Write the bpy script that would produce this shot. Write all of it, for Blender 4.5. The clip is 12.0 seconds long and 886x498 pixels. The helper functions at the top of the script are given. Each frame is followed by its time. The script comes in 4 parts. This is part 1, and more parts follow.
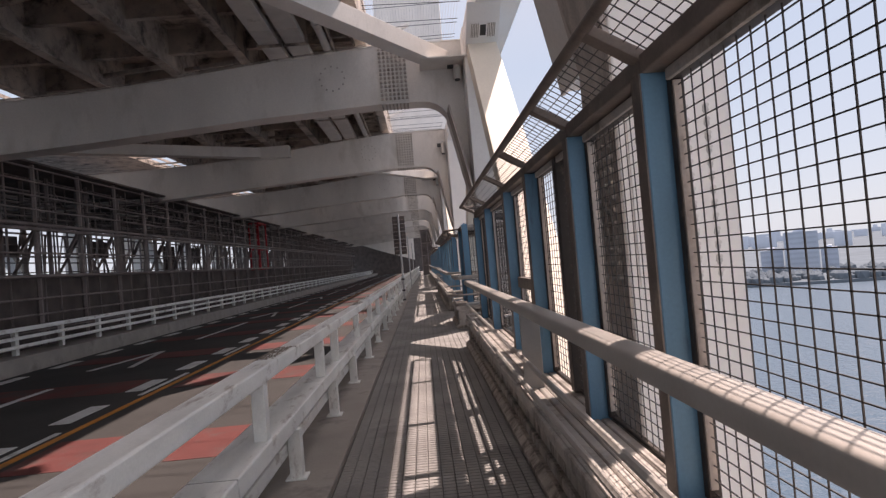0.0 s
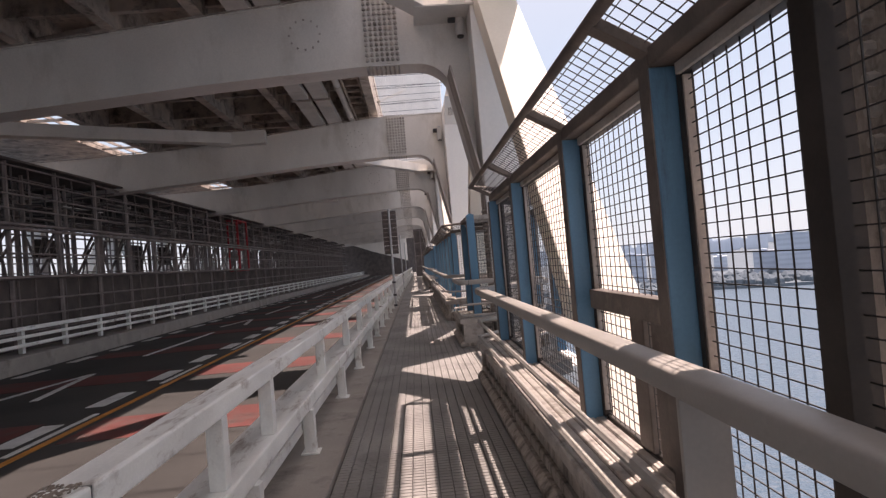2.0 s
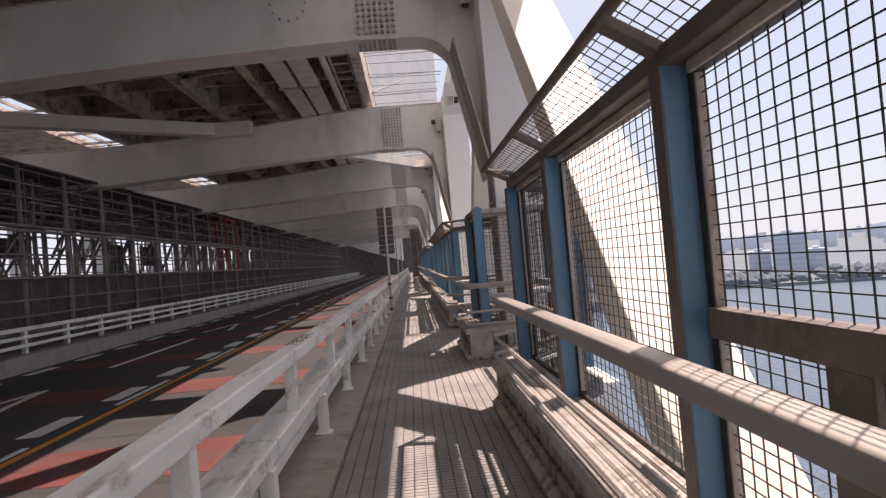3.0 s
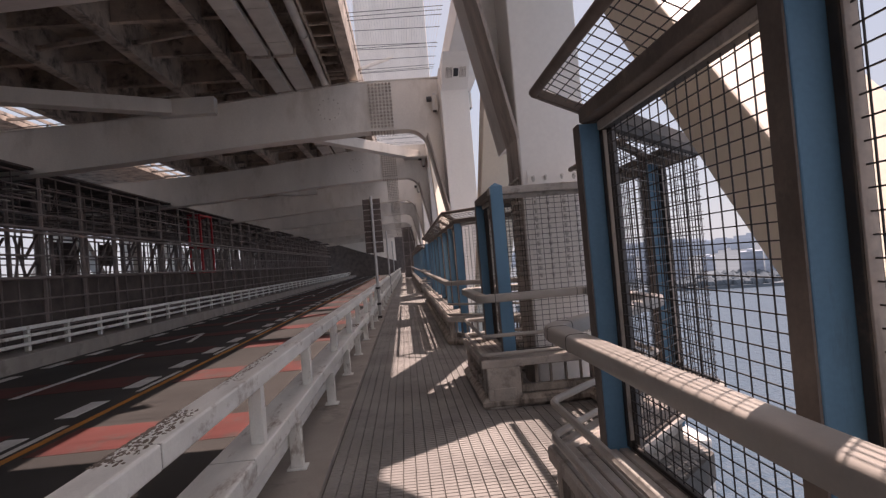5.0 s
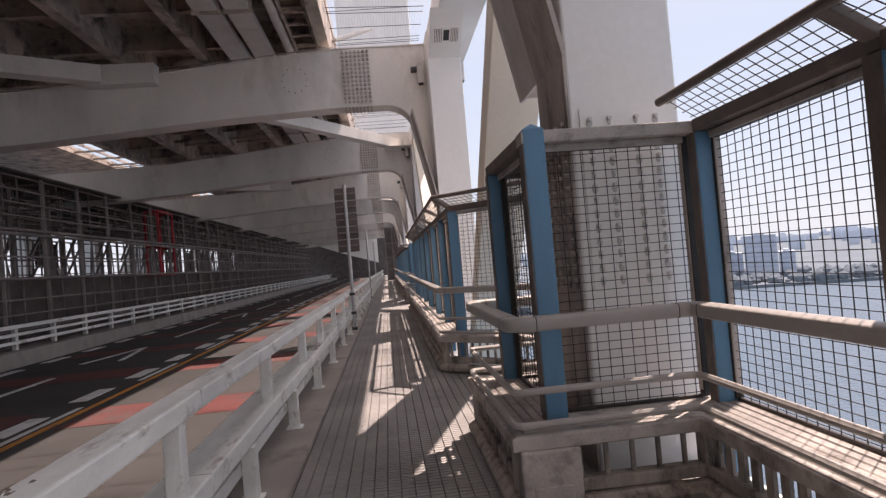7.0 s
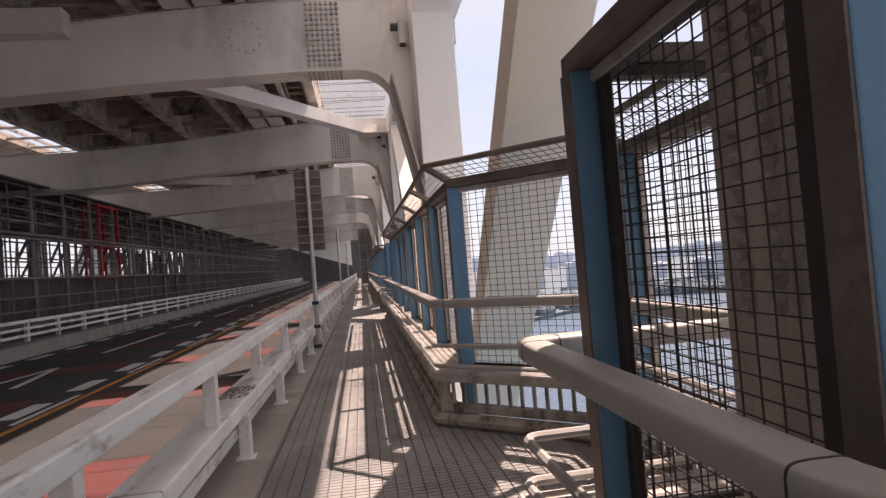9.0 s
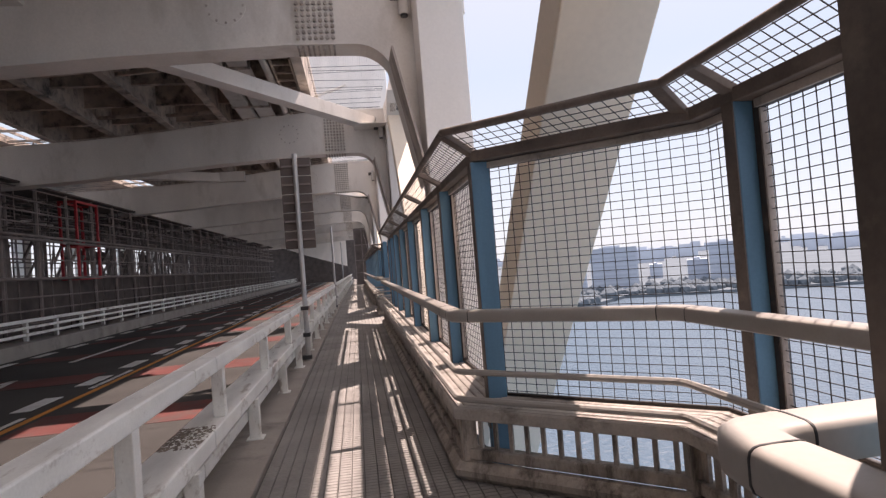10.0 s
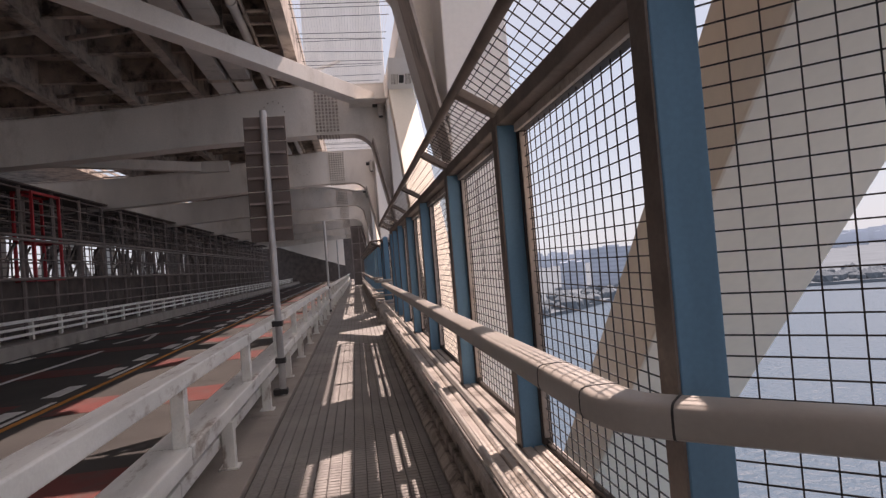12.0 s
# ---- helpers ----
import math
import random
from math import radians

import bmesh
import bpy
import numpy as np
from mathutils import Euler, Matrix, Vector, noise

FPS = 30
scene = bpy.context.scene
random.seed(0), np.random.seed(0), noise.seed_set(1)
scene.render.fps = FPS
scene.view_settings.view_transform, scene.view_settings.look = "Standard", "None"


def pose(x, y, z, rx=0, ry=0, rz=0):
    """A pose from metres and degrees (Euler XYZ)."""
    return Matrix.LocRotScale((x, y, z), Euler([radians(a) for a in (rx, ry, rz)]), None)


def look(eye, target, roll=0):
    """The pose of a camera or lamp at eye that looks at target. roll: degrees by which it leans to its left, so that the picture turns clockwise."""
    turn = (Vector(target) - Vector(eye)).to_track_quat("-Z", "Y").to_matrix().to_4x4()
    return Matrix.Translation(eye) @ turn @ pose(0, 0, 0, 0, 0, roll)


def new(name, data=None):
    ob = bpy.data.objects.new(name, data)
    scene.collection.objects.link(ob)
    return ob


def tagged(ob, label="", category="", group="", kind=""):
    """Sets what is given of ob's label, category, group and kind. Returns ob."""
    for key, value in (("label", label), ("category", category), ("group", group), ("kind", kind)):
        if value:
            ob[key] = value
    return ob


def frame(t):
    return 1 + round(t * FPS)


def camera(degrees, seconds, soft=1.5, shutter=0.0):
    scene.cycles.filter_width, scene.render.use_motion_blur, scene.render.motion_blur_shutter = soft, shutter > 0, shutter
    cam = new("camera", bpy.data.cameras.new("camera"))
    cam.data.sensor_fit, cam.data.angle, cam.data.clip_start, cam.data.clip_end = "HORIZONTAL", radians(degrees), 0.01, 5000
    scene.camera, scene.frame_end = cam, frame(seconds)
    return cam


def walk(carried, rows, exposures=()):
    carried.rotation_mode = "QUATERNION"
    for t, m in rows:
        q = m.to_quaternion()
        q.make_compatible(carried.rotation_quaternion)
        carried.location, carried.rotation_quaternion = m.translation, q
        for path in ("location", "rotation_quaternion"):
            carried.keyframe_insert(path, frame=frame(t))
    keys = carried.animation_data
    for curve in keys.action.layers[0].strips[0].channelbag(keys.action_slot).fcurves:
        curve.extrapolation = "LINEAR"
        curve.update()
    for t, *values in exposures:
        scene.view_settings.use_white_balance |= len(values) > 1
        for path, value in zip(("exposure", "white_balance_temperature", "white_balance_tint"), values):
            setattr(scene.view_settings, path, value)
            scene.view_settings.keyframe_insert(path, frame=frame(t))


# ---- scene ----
cam = camera(74.6, 12.0, 1.35)
METRES, EYE, TILT, LEAN, TURN = 17.4, 1.55, -0.83, 0.0, -2.12
ROWS = [
    (0.0, 0.0, 0.0, 0.0, 0.17, 1.99, 4.85),
    (0.5, -0.0017, 0.0424, 0.0008, 0.01, 1.98, 4.84),
    (1.0, -0.0045, 0.0843, 0.002, -0.14, 2.0, 4.84),
    (1.5, -0.006, 0.1267, 0.0006, -0.33, 2.02, 4.88),
    (2.0, -0.0081, 0.1692, 0.0027, -0.53, 2.0, 4.87),
    (2.5, -0.0094, 0.212, 0.0025, -0.75, 2.01, 4.89),
    (3.0, -0.0137, 0.2542, 0.0045, -0.93, 2.0, 4.9),
    (5.0, -0.0183, 0.4224, 0.008, -1.65, 1.92, 4.9),
    (5.5, -0.0194, 0.4625, 0.0078, -1.89, 1.94, 4.9),
    (6.0, -0.0195, 0.5039, 0.0077, -2.13, 1.95, 4.89),
    (6.5, -0.0203, 0.5441, 0.0075, -2.54, 1.96, 4.93),
    (7.0, -0.0194, 0.5849, 0.0085, -3.3, 2.0, 4.87),
    (9.0, -0.0234, 0.7471, 0.0093, -5.83, 2.14, 4.64),
    (9.5, -0.0257, 0.788, 0.0107, -6.1, 2.12, 4.62),
    (10.0, -0.0269, 0.831, 0.0105, -6.28, 2.16, 4.64),
    (10.5, -0.0289, 0.8732, 0.0111, -6.41, 2.12, 4.63),
    (11.0, -0.0281, 0.9152, 0.012, -6.44, 2.09, 4.68),
    (11.5, -0.0284, 0.9565, 0.013, -6.45, 2.08, 4.71),
    (12.0, -0.0289, 0.9988, 0.0134, -6.44, 2.08, 4.71),
]
walk(cam, [(t, pose(0, 0, EYE, TILT, LEAN, TURN) @ pose(METRES * x, METRES * y, METRES * z, 90 + pitch, roll, yaw)) for t, x, y, z, yaw, pitch, roll in ROWS],
     [(0.0, 0.50, 7550, 30), (0.5, 0.45, 7550, 30), (1.5, 0.56, 7700, 32), (2.0, 0.68, 7650, 31), (2.5, 0.83, 7700, 32), (3.0, 0.66, 7700, 32), (5.0, 0.36, 7850, 34), (6.0, 0.65, 7550, 31), (6.5, 0.71, 7550, 31), (7.0, 0.70, 7600, 31),
      (9.0, 0.76, 7950, 33), (9.5, 0.85, 7750, 32), (10.0, 0.79, 7700, 31), (10.5, 0.60, 7550, 30), (11.5, 0.49, 7700, 31), (12.0, 0.49, 7850, 33)])

# ---------------------------------------------------------------- light
SUN_DIR = Vector((-0.42, -0.34, -1.0)).normalized()   # the way that the light travels
world = bpy.data.worlds.new("sky")
scene.world = world
world.use_nodes = True
wn, wl = world.node_tree.nodes, world.node_tree.links
sky = wn.new("ShaderNodeTexSky")
sky.sky_type, sky.sun_disc = "NISHITA", False
sky.sun_elevation = math.asin(-SUN_DIR.z)
sky.sun_rotation = math.atan2(-SUN_DIR.x, -SUN_DIR.y)
sky.air_density, sky.dust_density, sky.ozone_density = 1.0, 0.6, 1.5
wn["Background"].inputs["Strength"].default_value = 0.112
haze = wn.new("ShaderNodeMixRGB")           # a hazy day: thin white veil over the whole sky
haze.inputs["Fac"].default_value = 0.9
height = wn.new("ShaderNodeSeparateXYZ")
veil = wn.new("ShaderNodeValToRGB")
for e, (at, colour) in zip([*veil.color_ramp.elements, veil.color_ramp.elements.new(0.3)], ((0.0, (0.66, 0.855, 1.0, 1)), (1.0, (0.49, 0.71, 0.98, 1)), (0.3, (0.565, 0.79, 1.0, 1)))):
    e.position, e.color = at, colour
bright = wn.new("ShaderNodeMixRGB")
bright.blend_type = "MULTIPLY"
bright.inputs["Fac"].default_value = 1.0
bright.inputs["Color2"].default_value = (5.8, 5.8, 5.8, 1)
wl.new(wn.new("ShaderNodeTexCoord").outputs["Generated"], height.inputs["Vector"])
wl.new(height.outputs["Z"], veil.inputs["Fac"])
wl.new(veil.outputs["Color"], bright.inputs["Color1"])
wl.new(bright.outputs["Color"], haze.inputs["Color2"])
wl.new(sky.outputs["Color"], haze.inputs["Color1"])
wl.new(haze.outputs["Color"], wn["Background"].inputs["Color"])
sun = new("sun", bpy.data.lights.new("sun", "SUN"))
sun.data.energy, sun.data.angle, sun.data.color = 5.0, radians(0.6), (1.0, 0.972, 0.92)
sun.matrix_world = look((30, 0, 40), Vector((30, 0, 40)) + SUN_DIR)

# ---------------------------------------------------------------- materials
def material(name, colour, rough=0.6, metal=0.0, vary=0.25, scale=3.0, fine=60.0, bump=0.15, stain=None, stain_at=0.62, streak=(1, 1, 1), edge=0.08):
    m = bpy.data.materials.new(name)
    m.use_nodes = True
    n, l = m.node_tree.nodes, m.node_tree.links
    b = n["Principled BSDF"]
    geo = n.new("ShaderNodeNewGeometry")
    mp = n.new("ShaderNodeMapping")
    mp.inputs["Scale"].default_value = streak
    l.new(geo.outputs["Position"], mp.inputs["Vector"])
    big, small = n.new("ShaderNodeTexNoise"), n.new("ShaderNodeTexNoise")
    big.inputs["Scale"].default_value, small.inputs["Scale"].default_value = scale, fine
    big.inputs["Detail"].default_value, small.inputs["Detail"].default_value = 6, 3
    l.new(mp.outputs["Vector"], big.inputs["Vector"])
    l.new(geo.outputs["Position"], small.inputs["Vector"])
    add = n.new("ShaderNodeMath")
    add.operation = "MULTIPLY_ADD"
    add.inputs[1].default_value = 0.35
    l.new(small.outputs["Fac"], add.inputs[0])
    l.new(big.outputs["Fac"], add.inputs[2])
    ramp = n.new("ShaderNodeValToRGB")
    ramp.color_ramp.elements[0].position, ramp.color_ramp.elements[1].position = 0.45, 0.9
    ramp.color_ramp.elements[0].color = [*(c * (1 - vary) for c in colour), 1]
    ramp.color_ramp.elements[1].color = [*(min(1, c * (1 + vary)) for c in colour), 1]
    l.new(add.outputs[0], ramp.inputs["Fac"])
    out = ramp.outputs["Color"]
    if stain:
        sn = n.new("ShaderNodeTexNoise")
        sn.inputs["Scale"].default_value, sn.inputs["Detail"].default_value, sn.inputs["Roughness"].default_value = scale * 0.7 + 0.4, 9, 0.7
        l.new(mp.outputs["Vector"], sn.inputs["Vector"])
        sr = n.new("ShaderNodeMapRange")
        sr.inputs["From Min"].default_value, sr.inputs["From Max"].default_value = stain_at - edge * 0.75, stain_at + edge * 1.25
        l.new(sn.outputs["Fac"], sr.inputs["Value"])
        mix = n.new("ShaderNodeMixRGB")
        mix.inputs["Color2"].default_value = [*stain, 1]
        l.new(sr.outputs["Result"], mix.inputs["Fac"])
        l.new(out, mix.inputs["Color1"])
        out = mix.outputs["Color"]
    l.new(out, b.inputs["Base Color"])
    b.inputs["Roughness"].default_value, b.inputs["Metallic"].default_value = rough, metal
    if bump:
        bp = n.new("ShaderNodeBump")
        bp.inputs["Strength"].default_value, bp.inputs["Distance"].default_value = bump, 0.01
        l.new(add.outputs[0], bp.inputs["Height"])
        l.new(bp.outputs["Normal"], b.inputs["Normal"])
    return m


GREY_STEEL = material("pale grey bridge paint", (0.70, 0.67, 0.63), 0.55, vary=0.13, scale=0.8, fine=25, bump=0.06, stain=(0.46, 0.42, 0.37), stain_at=0.64, streak=(1, 1, 0.45), edge=0.14)
CREAM_STEEL = material("cream truss paint", (0.87, 0.84, 0.80), 0.5, vary=0.07, scale=0.6, fine=20, bump=0.04, stain=(0.45, 0.40, 0.33), stain_at=0.74, streak=(1, 1, 0.3))
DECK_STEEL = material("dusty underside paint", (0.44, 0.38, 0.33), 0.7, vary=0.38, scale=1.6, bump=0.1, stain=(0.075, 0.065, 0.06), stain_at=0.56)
WHITE_RAIL = material("weathered white rail paint", (0.82, 0.835, 0.80), 0.5, vary=0.12, scale=2.5, fine=70, bump=0.12, stain=(0.36, 0.31, 0.27), stain_at=0.60, streak=(3.4, 0.8, 1.6), edge=0.06)
# warmer and brighter than the columns' cream: bounced light put into the colour
DIAGONAL_BOUNCE = material("cream truss paint with warm bounced light", (0.90, 0.81, 0.68), 0.5, vary=0.08, scale=0.6, fine=20, bump=0.04, stain=(0.48, 0.41, 0.33), stain_at=0.74, streak=(1, 1, 0.3))
# soot, with the shade of inward faces also put into this colour
SOOT_SHADE = material("sooty inner flange paint with painted shade", (0.46, 0.40, 0.355), 0.65, vary=0.3, scale=2.2, fine=45, bump=0.1, stain=(0.17, 0.14, 0.12), stain_at=0.6, streak=(2, 2, 0.6))
DIRT = material("crusted road dirt", (0.21, 0.175, 0.145), 0.9, vary=0.35, scale=12, fine=120, bump=0.35)
GRIMY = material("grimy parapet board", (0.41, 0.36, 0.315), 0.75, vary=0.3, scale=4, fine=60, bump=0.2, stain=(0.10, 0.083, 0.07), stain_at=0.54, streak=(2, 2, 0.5))
BLUE = material("faded blue post paint", (0.10, 0.25, 0.38), 0.5, vary=0.16, scale=2.0, bump=0.08, streak=(3, 3, 0.5), stain=(0.06, 0.11, 0.16), stain_at=0.68)
BROWN = material("brown weathered frame", (0.15, 0.122, 0.106), 0.6, vary=0.3, scale=4, bump=0.15, stain=(0.26, 0.22, 0.18), stain_at=0.62)
DARKBROWN = material("dark brown mesh frame", (0.042, 0.033, 0.029), 0.6, vary=0.3, scale=5, bump=0.15, stain=(0.16, 0.12, 0.09), stain_at=0.64)
WIRE = material("dark wire", (0.035, 0.03, 0.028), 0.5, vary=0.2, bump=0)
RAIL_BEIGE = material("beige aluminium handrail", (0.40, 0.375, 0.345), 0.45, vary=0.1, scale=3, bump=0.05, stain=(0.33, 0.29, 0.25), stain_at=0.70)
SILL = material("dusty beige parapet", (0.45, 0.41, 0.372), 0.65, vary=0.24, scale=3, bump=0.14, stain=(0.17, 0.145, 0.125), stain_at=0.565)
FLOOR = material("grey grating blocks", (0.285, 0.275, 0.262), 0.75, vary=0.22, scale=1.1, fine=80, bump=0.2, stain=(0.18, 0.175, 0.17), stain_at=0.60)
GROUT = material("dark grating joints", (0.10, 0.095, 0.09), 0.85, vary=0.2, bump=0.1)
CONCRETE = material("grey concrete", (0.335, 0.305, 0.275), 0.85, vary=0.18, scale=1.3, bump=0.25, stain=(0.18, 0.165, 0.15), stain_at=0.60)
ASPHALT = material("worn asphalt", (0.043, 0.041, 0.039), 0.85, vary=0.3, scale=0.6, fine=90, bump=0.3, stain=(0.038, 0.036, 0.035), stain_at=0.60)
RED = material("red road paint", (0.13, 0.032, 0.028), 0.8, vary=0.2, scale=1.5, bump=0.2, stain=(0.085, 0.055, 0.05), stain_at=0.55)
WHITE_MARK = material("white road marking", (0.62, 0.63, 0.62), 0.75, vary=0.15, scale=3, bump=0.1, stain=(0.32, 0.31, 0.30), stain_at=0.62)
ORANGE = material("orange road marking", (0.55, 0.22, 0.04), 0.75, vary=0.15, scale=3, bump=0.1, stain=(0.25, 0.13, 0.06), stain_at=0.6)
SCAFFOLD = material("dull scaffold tube", (0.235, 0.195, 0.185), 0.55, metal=0.3, vary=0.3, scale=2, bump=0.05)
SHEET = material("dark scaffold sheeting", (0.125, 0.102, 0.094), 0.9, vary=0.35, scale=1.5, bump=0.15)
RED_STEEL = material("red ladder paint", (0.55, 0.035, 0.045), 0.5, vary=0.15, bump=0.05)
DARK = material("black fitting", (0.03, 0.03, 0.032), 0.5, vary=0.2, bump=0)
GALV = material("galvanised steel", (0.50, 0.50, 0.50), 0.45, metal=0.5, vary=0.15, scale=4, bump=0.05)
PIPE = material("off-white pipe", (0.55, 0.53, 0.50), 0.5, vary=0.12, scale=2, bump=0.05, stain=(0.3, 0.27, 0.24), stain_at=0.66)
# far materials: the haze of distance is painted into their base colours
SHORE = material("shore with painted haze", (0.15, 0.185, 0.215), 0.95, vary=0.1, scale=0.02, fine=0.2, bump=0)
CITY = material("far city with painted haze", (0.52, 0.60, 0.70), 0.95, vary=0.05, scale=0.02, fine=0.2, bump=0)
TOWER_BLOCK = material("building with painted haze", (0.46, 0.53, 0.62), 0.9, vary=0.06, scale=0.05, fine=0.3, bump=0)
TOWER_DARK = material("building windows with painted haze", (0.40, 0.47, 0.56), 0.7, vary=0.06, scale=0.05, fine=0.3, bump=0)

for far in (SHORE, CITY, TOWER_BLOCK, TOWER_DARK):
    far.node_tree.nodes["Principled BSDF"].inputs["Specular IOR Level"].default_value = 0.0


# ---------------------------------------------------------------- mesh helpers
def box(bm, x0, x1, y0, y1, z0, z1, bevel=0.0, m=None):
    r = bmesh.ops.create_cube(bm, size=1.0)
    vs = r["verts"]
    bmesh.ops.transform(bm, matrix=Matrix.Translation(((x0 + x1) / 2, (y0 + y1) / 2, (z0 + z1) / 2)) @ Matrix.Diagonal((x1 - x0, y1 - y0, z1 - z0, 1)), verts=vs)
    if bevel:
        es = list({e for v in vs for e in v.link_edges})
        out = bmesh.ops.bevel(bm, geom=es, offset=bevel, segments=2, affect="EDGES", profile=0.5)
        vs = list({v for f in out["faces"] for v in f.verts} | {v for v in vs if v.is_valid})
    if m is not None:
        bmesh.ops.transform(bm, matrix=m, verts=vs)
    return vs


def bar(bm, p, q, w, h, up=(0, 0, 1), bevel=0.0, ext=0.0):
    """A straight bar from p to q, w wide and h high."""
    p, q = Vector(p), Vector(q)
    d = (q - p).normalized()
    p, q = p - d * ext, q + d * ext
    u = Vector(up)
    s = d.cross(u).normalized()
    u = s.cross(d)
    m = Matrix((s, d, u)).transposed().to_4x4()
    m.translation = (p + q) / 2
    n = (q - p).length
    return box(bm, -w / 2, w / 2, -n / 2, n / 2, -h / 2, h / 2, bevel, m)


def tube(bm, p, q, r, n=10):
    p, q = Vector(p), Vector(q)
    d = q - p
    m = Matrix.Translation((p + q) / 2) @ d.to_track_quat("Z", "Y").to_matrix().to_4x4()
    bmesh.ops.create_cone(bm, cap_ends=True, segments=n, radius1=r, radius2=r, depth=d.length, matrix=m)


def prism(bm, pts, y0, y1):
    """A solid with the outline pts in x and z, from y0 to y1."""
    a = [bm.verts.new((x, y0, z)) for x, z in pts]
    b = [bm.verts.new((x, y1, z)) for x, z in pts]
    bm.faces.new(a), bm.faces.new(b[::-1])
    for i in range(len(pts)):
        j = (i + 1) % len(pts)
        bm.faces.new((a[i], b[i], b[j], a[j]))


def data(name, bm, mat, smooth=False):
    bmesh.ops.recalc_face_normals(bm, faces=bm.faces)
    me = bpy.data.meshes.new(name)
    bm.to_mesh(me)
    bm.free()
    me.materials.append(mat)
    if smooth:
        me.shade_smooth()
        me.set_sharp_from_angle(angle=radians(40))
    return me


def thing(name, label, category, group="", kind=""):
    return tagged(new(name), label, category, group, kind)


def part(name, bm, mat, parent=None, label="", smooth=False):
    ob = new(name, data(name, bm, mat, smooth))
    ob.parent = parent
    if label:
        tagged(ob, label)
    return ob


def solid(name, bm, mat, label, category, group="", kind="", smooth=False):
    return tagged(part(name, bm, mat, None, "", smooth), label, category, group, kind)


def B():
    return bmesh.new()


# ---------------------------------------------------------------- plan
PITCH = 10.25                       # portal to portal
NODE = 14.72                        # the truss node that the fence goes round
PORTALS = [NODE + PITCH * k for k in range(-2, 9)]
FENCE_X, BAY_X = 1.0, 2.18          # inner face of the posts, outside the bays and in them
ROAD_Z = -0.20
FLOOR_Z = -0.08
KERB_X = -9.2
NEAR_END, FAR_END = -8.0, 110.0

# ---------------------------------------------------------------- ground of the walkway
BEND_0, BEND_1 = 11.82, 17.80       # where the fence bends into the bay and out of it


def floor_edge(y):
    """How far the walkway reaches outwards at y: along the fence, and into the bays."""
    out = 1.06
    for s in (0.0, 2 * PITCH):
        out = max(out, min(BAY_X + 0.05, 1.06 + (y - 10.6 - s), 1.06 + (18.95 - y + s)))
    return out


bm = B()
ys = [NEAR_END] + [v + s for s in (0.0, 2 * PITCH) for v in (10.6, 11.77, 17.78, 18.95)] + [FAR_END]
for y0, y1 in zip(ys, ys[1:]):
    ring = [(-0.98, y0), (floor_edge(y0), y0), (floor_edge(y1), y1), (-0.98, y1)]
    lo, hi = ([bm.verts.new((x, y, z)) for x, y in ring] for z in (-0.3, FLOOR_Z - 0.012))
    bm.faces.new(lo[::-1]), bm.faces.new(hi)
    for i in range(4):
        bm.faces.new((lo[i], lo[(i + 1) % 4], hi[(i + 1) % 4], hi[i]))
walk_base = solid("walkway_floor", bm, GROUT, "dark joints below the walkway's grating blocks", "floor", kind="structure")

bm = B()
box(bm, -1.35, -0.80, NEAR_END, FAR_END, -0.6, FLOOR_Z + 0.045, 0.012)
solid("walkway_edge_beam", bm, CONCRETE, "grey concrete strip under the white guard rail", "kerb", kind="structure")


def grating(x0, x1, y0, y1, dx, dy, gap, gap_y):
    """Raised blocks with bevelled sides, as vertices and faces."""
    vs, fs = [], []
    nx, ny = int((x1 - x0) / dx), int((y1 - y0) / dy)
    for i in range(nx):
        for j in range(ny):
            a, b = x0 + i * dx + gap / 2, y0 + j * dy + gap_y / 2
            c, d = x0 + (i + 1) * dx - gap / 2, y0 + (j + 1) * dy - gap_y / 2
            if c > floor_edge(b) + 0.02:
                continue
            k, e = len(vs), 0.003
            vs += [(a, b, -0.012), (c, b, -0.012), (c, d, -0.012), (a, d, -0.012), (a + e, b + e, 0), (c - e, b + e, 0), (c - e, d - e, 0), (a + e, d - e, 0)]
            fs += [(k + 4, k + 5, k + 6, k + 7), (k, k + 1, k + 5, k + 4), (k + 1, k + 2, k + 6, k + 5), (k + 2, k + 3, k + 7, k + 6), (k + 3, k, k + 4, k + 7)]
    me = bpy.data.meshes.new("blocks")
    me.from_pydata([(x, y, z + FLOOR_Z) for x, y, z in vs], [], fs)
    me.materials.append(FLOOR)
    return me


blocks = new("grating_blocks", grating(-0.79, 2.25, -1.0, 30.0, 0.1, 0.06, 0.0045, 0.0045))
blocks.parent = walk_base
tagged(blocks, "grey non-slip grating blocks of the walkway", kind="stuff")
far_blocks = new("grating_blocks", grating(-0.79, 0.95, 30.0, FAR_END, 0.1, 0.5, 0.006, 0.02))
far_blocks.parent = walk_base
tagged(far_blocks, "grey non-slip grating blocks further along", kind="stuff")

# ---------------------------------------------------------------- road
bm = B()
box(bm, KERB_X, -1.35, NEAR_END, FAR_END + 60, ROAD_Z - 0.4, ROAD_Z)
road = solid("road", bm, ASPHALT, "dark asphalt carriageway in the shade of the upper deck", "road", kind="structure")
bm = B()
box(bm, KERB_X - 1.2, KERB_X, NEAR_END, FAR_END + 60, -0.6, 0.18, 0.03)
solid("far_kerb", bm, CONCRETE, "grey concrete kerb along the far side of the road", "kerb", kind="structure")


def mark(x0, x1, y0, y1, mat, name="road_mark", z=0.008, label=""):
    bm = B()
    box(bm, x0, x1, y0, y1, ROAD_Z, ROAD_Z + z)
    return part(name, bm, mat, road, label)


